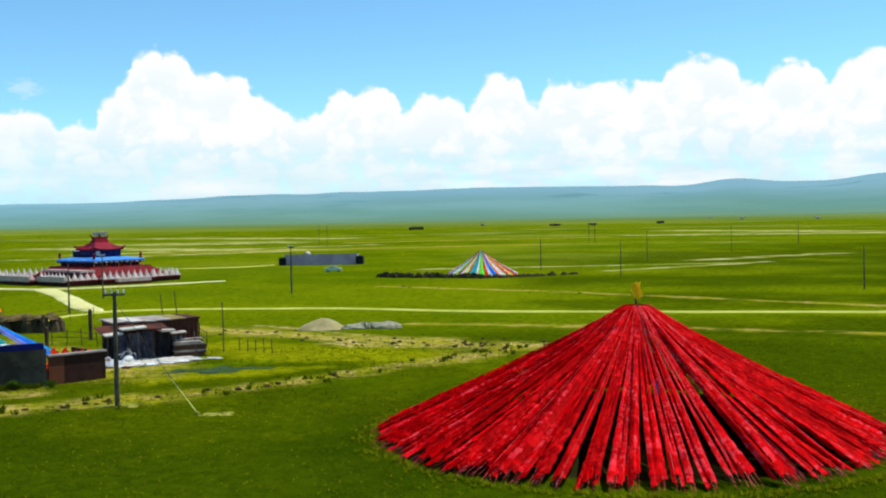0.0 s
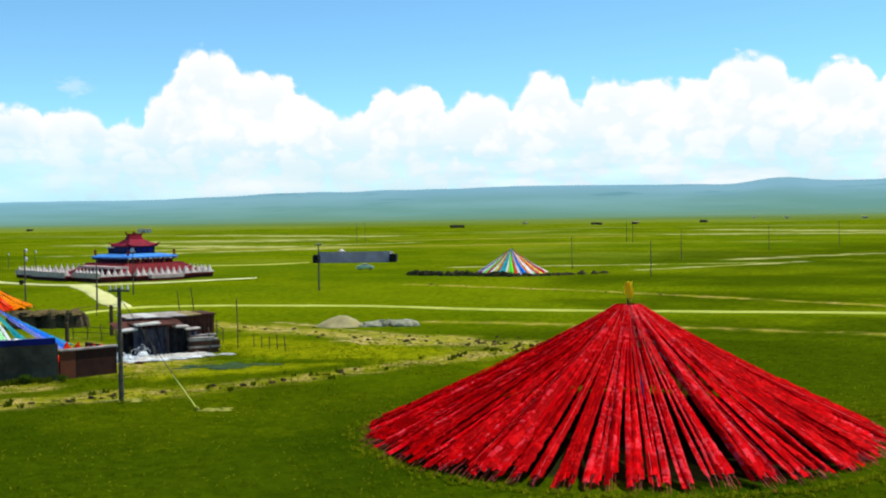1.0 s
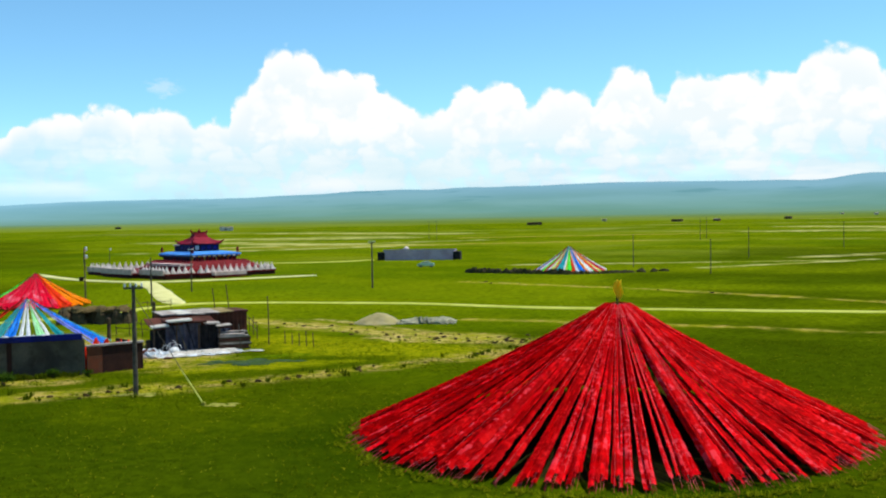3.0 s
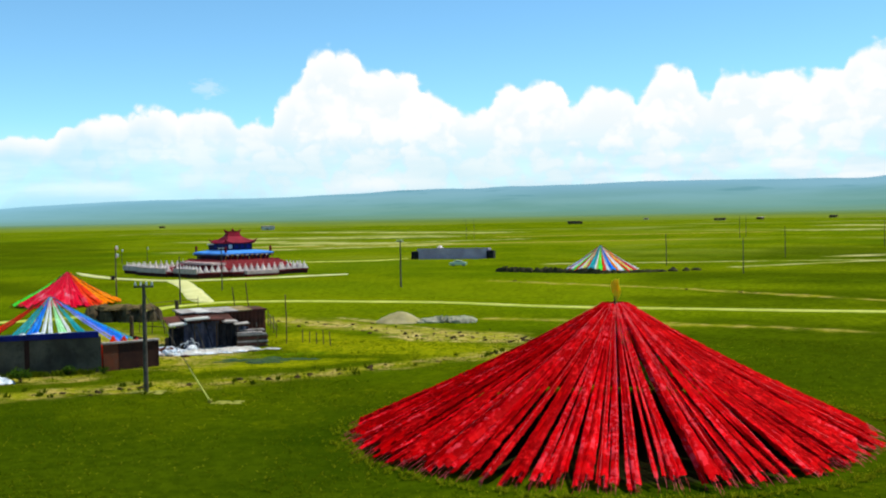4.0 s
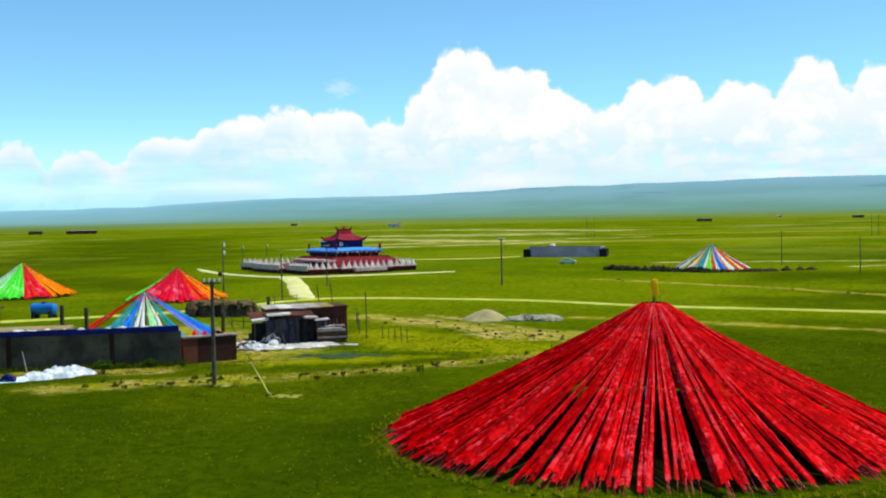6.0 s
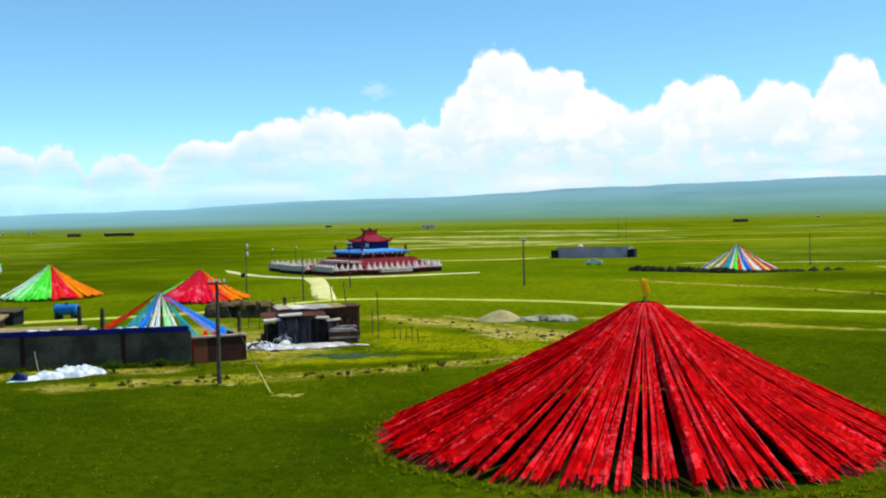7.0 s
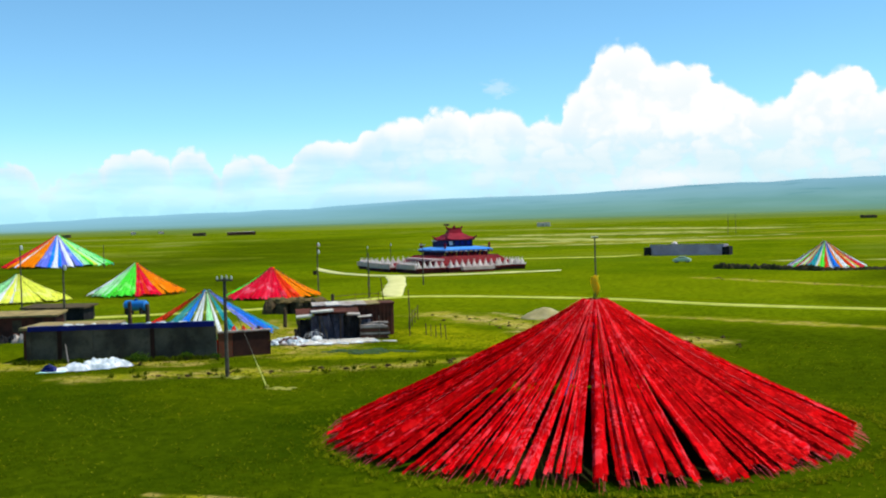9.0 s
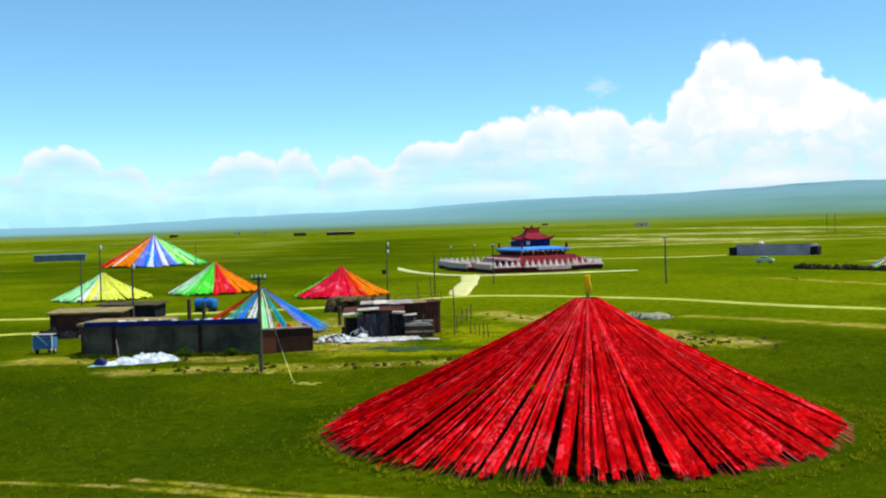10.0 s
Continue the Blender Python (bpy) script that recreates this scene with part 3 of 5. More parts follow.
        top += 0.14 * noise.noise(Vector((deg * 0.9, 1, 0))) + 0.10 * noise.noise(Vector((deg * 2.3, 5, 0))) + 0.85
        rim = max(top, 6.6)
        for st in steps:
            el_here = rim - st / 7.0 * (rim - 0.0) if st > 3 else min(rim - st, rim * (1 - st / 7.0))
            a, e = radians(deg), radians(el_here)
            verts.append((dist * math.sin(a), dist * math.cos(a), 11 + dist * math.tan(e)))
            coords.append((deg, el_here))
            inset.append(top - el_here)
    m = len(steps)
    for i in range(cols):
        for k in range(m - 1):
            a = i * m + k
            faces.append((a, a + 1, a + m + 1, a + m))
    mesh = bpy.data.meshes.new("backdrop_clouds")
    mesh.from_pydata(verts, [], faces)
    layer = mesh.uv_layers.new(name="UVMap")
    index = np.empty(len(mesh.loops), dtype=np.int32)
    mesh.loops.foreach_get("vertex_index", index)
    layer.data.foreach_set("uv", np.array(coords, dtype=np.float32)[index].ravel())
    mesh.attributes.new("inset", "FLOAT", "POINT").data.foreach_set("value", inset)
    mesh.materials.append(n.mat)
    tagged(new("backdrop_clouds", mesh), "bank of white cumulus clouds low over the plain", "clouds", kind="structure")


def build_wisps():
    """Thin shreds of cloud above the bank."""
    n = Nodes("cloud_wisp")
    uv = n.add("UVMap").outputs[0]
    round_off = n.vec("LENGTH", n.vec("MULTIPLY", n.vec("SUBTRACT", uv, (0.5, 0.5, 0)), (2, 2, 0)))
    puff = n.noise(3.0, 5, uv, 0.6, 0.6)
    fac = n.math("MULTIPLY", n.ramp(n.math("ADD", round_off, n.math("MULTIPLY", n.math("SUBTRACT", 0.5, puff), 2.2)), 1.0, 0.2), 0.30)
    glow = n.add("Emission", {"Color": (0.98, 1.0, 1.0)}).outputs[0]
    n.tree.links.new(n.add("MixShader", {0: fac, 1: n.add("BsdfTransparent").outputs[0], 2: glow}).outputs[0], n.out.inputs[0])
    for az, el, w, h in ((-22.7, 7.0, 2.2, 1.1),):
        bm = bmesh.new()
        bm.loops.layers.uv.new("UVMap")
        bmesh.ops.create_grid(bm, x_segments=6, y_segments=4, size=0.5, calc_uvs=True)
        mesh = bpy.data.meshes.new("backdrop_wisp")
        bm.to_mesh(mesh)
        mesh.materials.append(n.mat)
        d, a = 4600, radians(az)
        ob = new("backdrop_wisp", mesh)
        ob.matrix_basis = look((d * math.sin(a), d * math.cos(a), 11 + d * math.tan(radians(el))), (0, 0, 11)) @ Matrix.Diagonal((d * radians(w), d * radians(h), 1, 1))
        tagged(ob, "thin pale wisp of cloud in the blue", "cloud", kind="structure")


def build_road(name, points, width, label, material=ROAD, lift=0.05):
    """A worn track along a smooth line, with uneven edges."""
    pts = []
    ext = [points[0]] + list(points) + [points[-1]]
    for i in range(1, len(ext) - 2):
        for k in range(12):
            u = k / 12
            q = []
            for d in range(2):
                p0, p1, p2, p3 = ext[i - 1][d], ext[i][d], ext[i + 1][d], ext[i + 2][d]
                q.append(0.5 * (2 * p1 + (p2 - p0) * u + (2 * p0 - 5 * p1 + 4 * p2 - p3) * u * u + (3 * p1 - p0 - 3 * p2 + p3) * u ** 3))
            pts.append(Vector(q))
    pts.append(Vector(points[-1]))
    s, rings = Shape(), []
    for i, p in enumerate(pts):
        way = (pts[min(i + 1, len(pts) - 1)] - pts[max(i - 1, 0)]).normalized()
        side = Vector((-way.y, way.x))
        w = width * (0.5 + 0.10 * noise.noise(Vector((p.x * 0.15, p.y * 0.15, 2)))) * min(1.0, 0.12 + i / 10, 0.12 + (len(pts) - 1 - i) / 10 if "drive" not in label else 1.0)
        ring = []
        for u, h in ((-1.12, -0.12), (-0.95, 0.02), (-0.45, 0.035), (0, 0.05), (0.45, 0.035), (0.95, 0.02), (1.12, -0.12)):
            q = p + side * u * w
            ring.append((q.x, q.y, rise(q.x, q.y) + h + lift))
        rings.append(ring)
    s.ring(rings, closed=False)
    tagged(s.make(name, material, smooth=True), label, "road", kind="structure")


build_ground()
build_hills()
build_clouds()
build_wisps()
build_road("road_main", [(-140, 78), (-112, 86), (-88, 93), (-66, 110), (-55, 124), (-54, 132), (-50, 139.5), (-42, 141), (-34, 140.5), (-19, 138), (-5, 131.5), (9, 127.5), (44, 120), (90, 111), (160, 95)], 1.9,
           "pale gravel road crossing the green pasture")
build_road("road_temple", [(-51.0, 138.5), (-56.5, 147.5), (-67, 168), (-73.5, 180), (-80, 191)], 3.1, "pale gravel drive up to the temple terrace", DRIVE, lift=0.09)
build_road("road_apron", [(-117, 220), (-107, 208), (-95, 197), (-80, 189.5), (-68, 194), (-57, 202.5), (-50.5, 207)], 1.9, "pale gravel apron round the temple terrace", DRIVE, lift=0.13)
build_road("road_barn", [(-90, 262), (-72, 266), (-62, 269), (-54, 278)], 2.6, "pale gravel track to the long barn")
build_road("road_yard", [(-95, 62), (-78, 71), (-71, 79), (-66, 82)], 1.6, "pale dirt track by the yard")


# ---- prayer-flag tents ----
def flag_tent(name, at, radius, height, strands, pick, label, pieces=26, seed=1, width=1.0, sag=0.35, spread=None, top=0.04, open_from=0.62):
    """Strings of flags that run from a mast's head to stakes in a ring; past open_from the strings stand apart."""
    rnd = random.Random(seed)
    tent = base(name, at, label, "prayer flags")
    top_r = top * radius
    Shape().lathe([(0.09, 0.0), (0.08, height * 0.5), (0.06, height + 0.12)], 8).make("mast", WOOD, tent)
    Shape().lathe([(0.05, height - 0.35), (top_r * 0.75, height - 0.28), (top_r * 0.55, height - 0.08), (0.06, height + 0.05)], 10).make("knot", EARTH, tent)
    angles = spread if spread else [360 * (i + rnd.uniform(-0.3, 0.3)) / strands - 180 for i in range(strands)]
    pitch = 2 * math.pi * radius / strands
    for turn in angles:
        a = radians(turn)
        out, across = Vector((math.cos(a), math.sin(a), 0)), Vector((-math.sin(a), math.cos(a), 0))
        reach = radius * rnd.choice((0.93, 0.97, 0.99, 1.0, 1.02))
        wide = pitch * width * rnd.choice((0.85, 1.0, 1.1, 1.2))
        z0, z1 = height - rnd.uniform(0.0, 0.02 * height), rnd.uniform(0.10, 0.45)
        dip, wave = sag * rnd.uniform(0.75, 1.2), rnd.uniform(0, 6.3)

        def on_line(u):
            r = top_r + (reach - top_r) * u
            return out * r + Vector((0, 0, z0 + (z1 - z0) * u - dip * 4 * u * (1 - u) * (0.6 + 0.4 * (1 - u)))) + across * 0.05 * math.sin(5 * u + wave) * u, r

        s = Shape()
        count = max(4, pieces + rnd.randint(-2, 2))
        last = rnd.uniform(0.93, 1.0)
        for k in range(count):
            u0, u1 = last * k / count, min(last, last * (k + 1.12) / count)
            roll, shift = rnd.uniform(-0.25, 0.25), rnd.uniform(-0.10, 0.10)
            grid = []
            for e, u in enumerate((u0, (u0 + u1) / 2, u1)):
                p, r = on_line(u)
                w = 0.5 * wide * min(r, open_from * radius + 0.25 * max(0.0, r - open_from * radius)) / radius / (open_from if spread is None else 1.0) * rnd.uniform(0.9, 1.1)
                grid.append([p + across * (c + shift) * w + Vector((0, 0, roll * c * w - 0.35 * w * c * c + rnd.uniform(-0.08, 0.08) * w + (0.02, 0.0, -0.02)[e])) for c in (-1, 0, 1)])
            s.ring(grid, closed=False, cap=False)
        s.tube([on_line(0)[0], on_line(0.33)[0], on_line(0.66)[0], on_line(1.0)[0], out * (reach + rnd.uniform(0.15, 0.5))], 0.010, 3, m=1)
        s.make("flag_string", [pick(turn, rnd), WOOD], tent)
    return tent


RED_ROPE = worn("faded_red_cord", (0.90, 0.16, 0.16), (0.55, 0.02, 0.03), 2, 12, 0.9)
RED_AT = (6.65, 54.5)


def red_flag_cone():
    """The great cone: strings of overlapping red flags from the mast's head to a ring of stakes, drawn apart here and there."""
    height, radius, top_r, strings = 6.45, 13.05, 0.62, 250
    rnd = random.Random(11)
    tent = base("prayer_flag_tent", ground_pose(*RED_AT), "large cone of dense red prayer flags on the pasture", "prayer flags")
    Shape().lathe([(0.09, 0.0), (0.08, height * 0.5), (0.06, height + 0.35)], 8).make("mast", WOOD, tent)
    Shape().lathe([(0.05, height - 0.35), (top_r * 0.75, height - 0.28), (top_r * 0.55, height - 0.08), (0.06, height + 0.05)], 10).make("knot", EARTH, tent)
    partings = [(-132, 0.35), (-124, 0.55), (-119.5, 0.6), (-115, 0.85), (-110.5, 1.0), (-104.5, 0.85), (-97.2, 0.85), (-93.0, 0.55), (-87.2, 0.7), (-83.4, 0.6), (-79.0, 0.35), (-74.2, 0.95), (-69.4, 0.6),
                (-66.0, 0.35), (-62.5, 0.35), (-58.5, 0.5), (-55.6, 0.5), (-51.6, 1.25), (-43.2, 0.95), (-36.0, 0.3), (-25.0, 0.25), (64.0, 0.8), (118.0, 0.7)]
    pitch = 2 * math.pi * radius / strings
    for i in range(strings):
        s, middle = Shape(), 360 * (i + rnd.uniform(-0.2, 0.2)) / strings - 180
        long_one = abs(middle + 71.6) < 0.5 * 360 / strings
        front = math.exp(-(((middle + 84 + 180) % 360 - 180) / 36) ** 2)
        for strip in (-0.27, 0.27):
            turn = middle + (strip + rnd.uniform(-0.08, 0.08)) * 360 / strings
            if rnd.random() < 0.11 * front and not long_one:
                continue
            apart = 0.0
            for g, half in partings:
                d = (turn - g + 180) % 360 - 180
                if abs(d) < 3.0 * half:
                    apart += math.copysign(half * (1 - abs(d) / (3.0 * half)), d)
            a = radians(turn)
            out, across = Vector((math.cos(a), math.sin(a), 0)), Vector((-math.sin(a), math.cos(a), 0))
            reach = radius * (1 - 0.046 * math.cos(a)) * rnd.uniform(0.965, 1.02) + (0.75 if long_one else 0.0)
            wide = 0.5 * pitch * (2.5 - 1.42 * front) * rnd.choice((0.75, 0.95, 1.05, 1.2)) * (1.7 if long_one else 1.0)
            z0, z1 = height - rnd.uniform(0.0, 0.14), rnd.uniform(0.05, 0.22 if math.sin(a) < 0.3 else 0.10)
            dip = 0.33 * rnd.uniform(0.75, 1.2) + 0.10 * max(0.0, math.cos(a))
            heave = 0.34 * noise.noise(Vector((turn * 0.24, 4.0, 0))) + 0.16 * noise.noise(Vector((turn * 0.9, 9.0, 0))) + (0.16 if long_one else 0.0)
            wave = rnd.uniform(0, 6.3)

            def on_line(u):
                r = top_r + (reach - top_r) * u
                side = 0.07 * math.sin(5 * u + wave) * u + radians(apart) * r * min(1.25, 0.30 + 1.1 * u)
                drop = dip * 4 * u * (1 - u) * (0.6 + 0.4 * (1 - u))
                return out * r + Vector((0, 0, z0 + (z1 - z0) * u - drop + heave * min(1.0, 2.5 * u) * min(1.0, 5 * (1 - u)))) + across * side, r

            count = 34 + rnd.randint(-5, 4)
            last, lean = rnd.uniform(0.93, 1.0), rnd.gauss(0, 0.3)
            for k in range(count):
                u0, u1 = last * k / count, min(last, last * (k + 1.18) / count)
                roll, shift, slack = lean + rnd.gauss(0, 0.15), rnd.uniform(-0.10, 0.10), rnd.uniform(0.88, 1.12)
                grid = []
                for e, u in enumerate((u0, (u0 + u1) / 2, u1)):
                    p, r = on_line(u)
                    w = 0.5 * wide * min(1.0, 0.10 + 0.95 * r / radius) * slack
                    grid.append([p + across * ((c + shift) * w) + out * (rnd.uniform(-0.06, 0.06) if e == 2 else 0.0) + Vector((0, 0, 0.06 - 0.5 * w * c * c + roll * c * w + rnd.uniform(-0.14, 0.14) * w + (0.010, 0.0, -0.010)[e])) for c in (-1.0, 0.0, 1.0)])
                s.ring(grid, closed=False, cap=False)
            over = 0.11 if rnd.random() < 0.02 + 0.20 * front else 0.0
            rope = [on_line(u)[0] + Vector((0, 0, over)) for u in (0.0, 0.15, 0.3, 0.45, 0.6, 0.75, 0.9)] + [on_line(1.0)[0], out * (reach + rnd.uniform(0.08, 0.28)) + across * (radians(apart) * reach * 1.2)]
            s.tube(rope, 0.009, 3, m=1)
        if s.v:
            # the lighter cloth is likeliest on strings near bearing -78
            s.make("flag_string", [LIGHTER_RED if long_one or rnd.random() < 0.08 + 0.70 * math.exp(-(((middle + 78 + 180) % 360 - 180) / 28) ** 2) else RED_CLOTH, RED_ROPE], tent, smooth=True)
    # a bright string that hangs inside
    for turn, tones in ((-66, ("green", "mint", "green", "yellow")), (-88, ("blue", "lilac", "white", "blue")), (-40, ("yellow", "white", "green", "yellow"))):
        a = radians(turn)
        start, end = Vector((0, 0, 5.6)), Vector((5.4 * math.cos(a), 5.4 * math.sin(a), 2.9))
        for k in range(12):
            rows = []
            for h in (0.0, 0.5, 1.0):
                rows.append([start.lerp(end, (k + d) / 12) + Vector((0.03 * math.sin(9 * d + 4 * h), 0.04 * math.sin(7 * d + k), -0.5 * h - 0.24 * math.sin(math.pi * (k + d) / 12))) for d in (0.0, 0.31, 0.63, 0.94)])
            Shape().ring(rows, closed=False, cap=False).make("inner_flag", FLAG[tones[k * len(tones) // 12]], tent, "bright flag hung under the cone")
    return tent


red_tent = red_flag_cone()


def finial_cloth(parent):
    """Yellow cloth wound and hanging on the mast's head."""
    s, rings = Shape(), []
    for i in range(11):
        z = 6.55 + 1.1 * i / 10
        reach = (0.16, 0.20, 0.26, 0.34, 0.38, 0.40, 0.42, 0.42, 0.40, 0.38, 0.34)[i]
        line = [(0.06 * math.sin(i * 0.7 + j * 1.1) + reach * (j / 5 - 0.35), 0.09 * math.sin(j * 1.6 + i * 0.5) - 0.05 * j / 5, z + 0.04 * math.sin(j * 2 + i)) for j in range(6)]
        rings.append([(x, y, q) for x, y, q in line] + [(x, y + 0.05, q) for x, y, q in reversed(line)])
    s.ring(rings)
    s.make("finial_cloth", YELLOW_CLOTH, parent, "yellow cloth tied to the mast head")


finial_cloth(red_tent)


def sectors(toward, table):
    """Colour by bearing round a tent: table runs from one side (-1) over the middle (0) to the other (1)."""
    def pick(turn, rnd):
        s = ((turn - toward + 180) % 360 - 180) / 90
        if abs(s) > 1:
            s = math.copysign(2 - abs(s), s)
        s += rnd.uniform(-0.03, 0.03)
        for limit, names in table:
            if s <= limit:
                return FLAG[rnd.choice(names)]
        return FLAG[table[-1][1][0]]
    return pick


def toward_path(x, y):
    return math.degrees(math.atan2(2 - y, 20 - x))


def stripes(turn, rnd):
    return FLAG[("scarlet", "white", "blue", "orange", "white", "green", "scarlet", "white", "yellow", "red", "teal", "white", "yellow", "green")[int((turn + 180 + rnd.uniform(-2, 2)) / 7) % 14]]


flag_tent("prayer_flag_tent", ground_pose(-0.5, 211), 7.2, 5.0, 110, stripes, "cone of striped many-coloured prayer flags behind a turf bank", pieces=9, seed=21, width=1.1)
flag_tent("prayer_flag_tent", ground_pose(-71.4, 137), 7.3, 4.55, 72, sectors(toward_path(-71, 137), [(-0.80, ["green"]), (-0.15, ["red", "rose", "red", "red"]), (0.20, ["red", "rose", "rose", "red"]), (0.46, ["scarlet", "orange", "rose", "scarlet"]), (1.1, ["orange"])]),
          "cone of crimson prayer flags with orange and green edges", pieces=9, seed=22, width=1.15)
flag_tent("prayer_flag_tent", ground_pose(-101, 140.3), 8.0, 5.2, 90, sectors(toward_path(-101, 140), [(-0.55, ["mint", "white", "mint"]), (-0.30, ["mint", "green"]), (-0.02, ["green"]), (0.36, ["red", "red", "scarlet"]), (1.1, ["orange"])]),
          "cone of green, red and orange prayer flags", pieces=9, seed=23, width=1.15)
flag_tent("prayer_flag_tent", ground_pose(-110.3, 124), 8.0, 4.3, 64, sectors(toward_path(-110, 124), [(-0.30, ["mint"]), (-0.02, ["white", "white", "yellow"]), (1.1, ["yellow"])]),
          "cone of pale mint, white and yellow prayer flags", pieces=9, seed=24, width=1.15)
flag_tent("prayer_flag_tent", ground_pose(-218.3, 237), 15.8, 9.2, 110, sectors(toward_path(-217, 236), [(-0.75, ["red", "scarlet"]), (-0.28, ["orange", "orange", "orange", "white", "yellow"]), (-0.15, ["white", "blue", "lilac"]), (0.30, ["lilac", "blue", "white", "lilac", "white"]), (0.48, ["yellow", "green", "mint"]), (0.85, ["green", "green", "mint"]), (1.1, ["teal", "green", "teal"])]),
          "wide cone of rainbow-coloured prayer flags far out on the plain", pieces=10, seed=25, width=1.15)
bundles = [(-157, "scarlet"), (-153, "scarlet"), (-149, "scarlet"), (-146, "red"), (-143, "scarlet"), (-140, "red"), (-137, "scarlet"), (-134, "scarlet"), (-98, "teal"), (-90, "teal"), (-82, "blue"), (-76, "blue"), (-68, "white"), (-60, "white"), (-48, "mint"), (-40, "white"), (-28, "teal"),
           (-4, "lilac"), (4, "blue"), (11, "blue"), (16, "blue"), (21, "blue"), (26, "teal")]
flag_tent("prayer_flag_tent", ground_pose(-45.4, 88.9), 7.3, 4.5, 62, lambda a, rnd: FLAG[min(bundles, key=lambda b: abs(b[0] - a))[1]],
          "open cone of blue, white and red prayer flags behind the wall", pieces=12, seed=26, width=0.72, sag=0.2, spread=[b[0] + d for b in bundles for d in ((-1.5, 1.5) if b[1] != "white" else (0,))])


# ---- the temple ----
def build_temple():
    at = pose(-78, 197, rise(-75, 205), 0, 0, 50)      # x runs along the front, y towards the back
    t = base("temple", at, "maroon and blue temple on a terrace ringed by white chortens", "temple")
    A, B = 25.0, 36.0
    s = Shape()
    s.box(0, A, 0, B, -0.6, 0.75)
    s.box(6.5, 18.5, -1.6, 0.05, -0.6, 0.70).box(-1.6, 0.05, 11, 25, -0.6, 0.70)
    s.make("terrace", DARK_BASE, t, "dark maroon terrace base")
    s = Shape()
    s.box(-0.15, A + 0.15, -0.15, B + 0.15, 0.75, 1.02).box(6.35, 18.65, -1.75, -0.15, 0.70, 0.97).box(-1.75, -0.15, 10.85, 25.15, 0.70, 0.97)
    s.make("terrace_rim", MAROON, t, "maroon rim")
    Shape().box(-0.35, -0.16, 0.2, 10.8, 0.76, 1.75).box(-1.9, -1.76, 10.9, 25.1, 0.71, 1.75).box(-0.35, -0.16, 25.2, B - 0.2, 0.76, 1.75).make("parapet", PINK_WASH, t, "pinkish-grey side parapet")
    c = Shape()
    c.lathe([(0.68, 0.0), (0.68, 0.22), (0.60, 0.22), (0.56, 0.40)], 4, square=True)
    c.lathe([(0.54, 0.40), (0.52, 0.58), (0.40, 0.86), (0.27, 1.08), (0.19, 1.16), (0.12, 1.42), (0.03, 1.75)], 8)
    first = c.make("chorten", WHITE, t, "small whitewashed stupa")
    spots = []
    k = 18
    for i in range(k + 1):
        x = 0.5 + (A - 1.0) * i / k
        spots += [(x, -1.0 if 6.8 < x < 18.2 else 0.45), (x, B - 0.5)]
    k = 25
    for i in range(1, k):
        y = 0.5 + (B - 1.0) * i / k
        spots += [(-1.0 if 11.3 < y < 24.7 else 0.45, y), (A - 0.5, y)]
    first.scale = (0.86, 0.86, 0.92)
    first.location = (spots[0][0], spots[0][1], 1.0)
    for x, y in spots[1:]:
        copy = first.copy()
        scene.collection.objects.link(copy)
        copy.parent, copy.location = t, (x, y, 1.0)
    cx, cy = 13.7, 11.3
    s = Shape()
    rings = [[(cx + sx * w, cy + sy * d, z) for sx, sy in ((-1, -1), (1, -1), (1, 1), (-1, 1))] for w, d, z in ((9.2, 9.6, 1.0), (9.0, 9.4, 1.7), (6.6, 8.0, 3.1), (6.6, 8.0, 3.25))]
    s.ring(rings)
    s.make("plinth", MAROON, t, "sloping maroon plinth")
    s = Shape().box(cx - 9.3, cx - 6.5, cy - 9.0, cy + 6.0, 2.35, 2.75)
    s.make("side_ledge", PINK_WASH, t, "pale pinkish ledge")
    s = Shape().box(cx - 4.8, cx + 4.8, cy - 6.2, cy + 6.2, 3.2, 4.5)
    s.make("lower_wall", MAROON, t, "dark maroon lower storey")
    for i in range(9):
        u = -4.7 + 9.4 * i / 8
        Shape().box(cx + u - 0.14, cx + u + 0.14, cy - 6.65, cy - 6.4, 3.2, 4.35).make("column", INDIGO, t)
    for i in range(11):
        u = -5.9 + 11.8 * i / 10
        Shape().box(cx - 5.3, cx - 5.05, cy + u - 0.14, cy + u + 0.14, 3.2, 4.35).make("column", INDIGO, t)
    s = Shape()
    s.ring([[(cx + sx * w, cy + sy * d, z) for sx, sy in ((-1, -1), (1, -1), (1, 1), (-1, 1))] for w, d, z in ((5.7, 7.1, 4.22), (5.75, 7.15, 4.48), (5.1, 6.5, 4.78), (3.4, 3.8, 5.06))])
    s.make("skirt_roof", SKY_BLUE, t, "bright blue skirt roof")
    Shape().box(cx - 5.62, cx + 5.62, cy - 7.02, cy - 6.85, 3.88, 4.21).box(cx - 5.62, cx - 5.45, cy - 6.84, cy + 7.0, 3.88, 4.21).make("fascia", INDIGO, t, "dark indigo fascia")
    for i in range(10):
        Shape().box(cx - 5.4 + i * 1.15, cx - 4.9 + i * 1.15, cy - 7.19, cy - 7.1, 4.0, 4.25).make("bracket", GOLD if i % 2 else WHITE, t)
    s = Shape().box(cx - 2.95, cx + 2.95, cy - 2.95, cy + 2.95, 4.95, 6.55)
    s.make("upper_wall", INDIGO, t, "dark indigo upper storey")
    for i in range(4):
        Shape().box(cx - 2.6 + i * 1.4, cx - 1.8 + i * 1.4, cy - 3.02, cy - 2.93, 5.4, 6.2).make("window", WHITE if i == 0 else BLUE_PAINT, t)
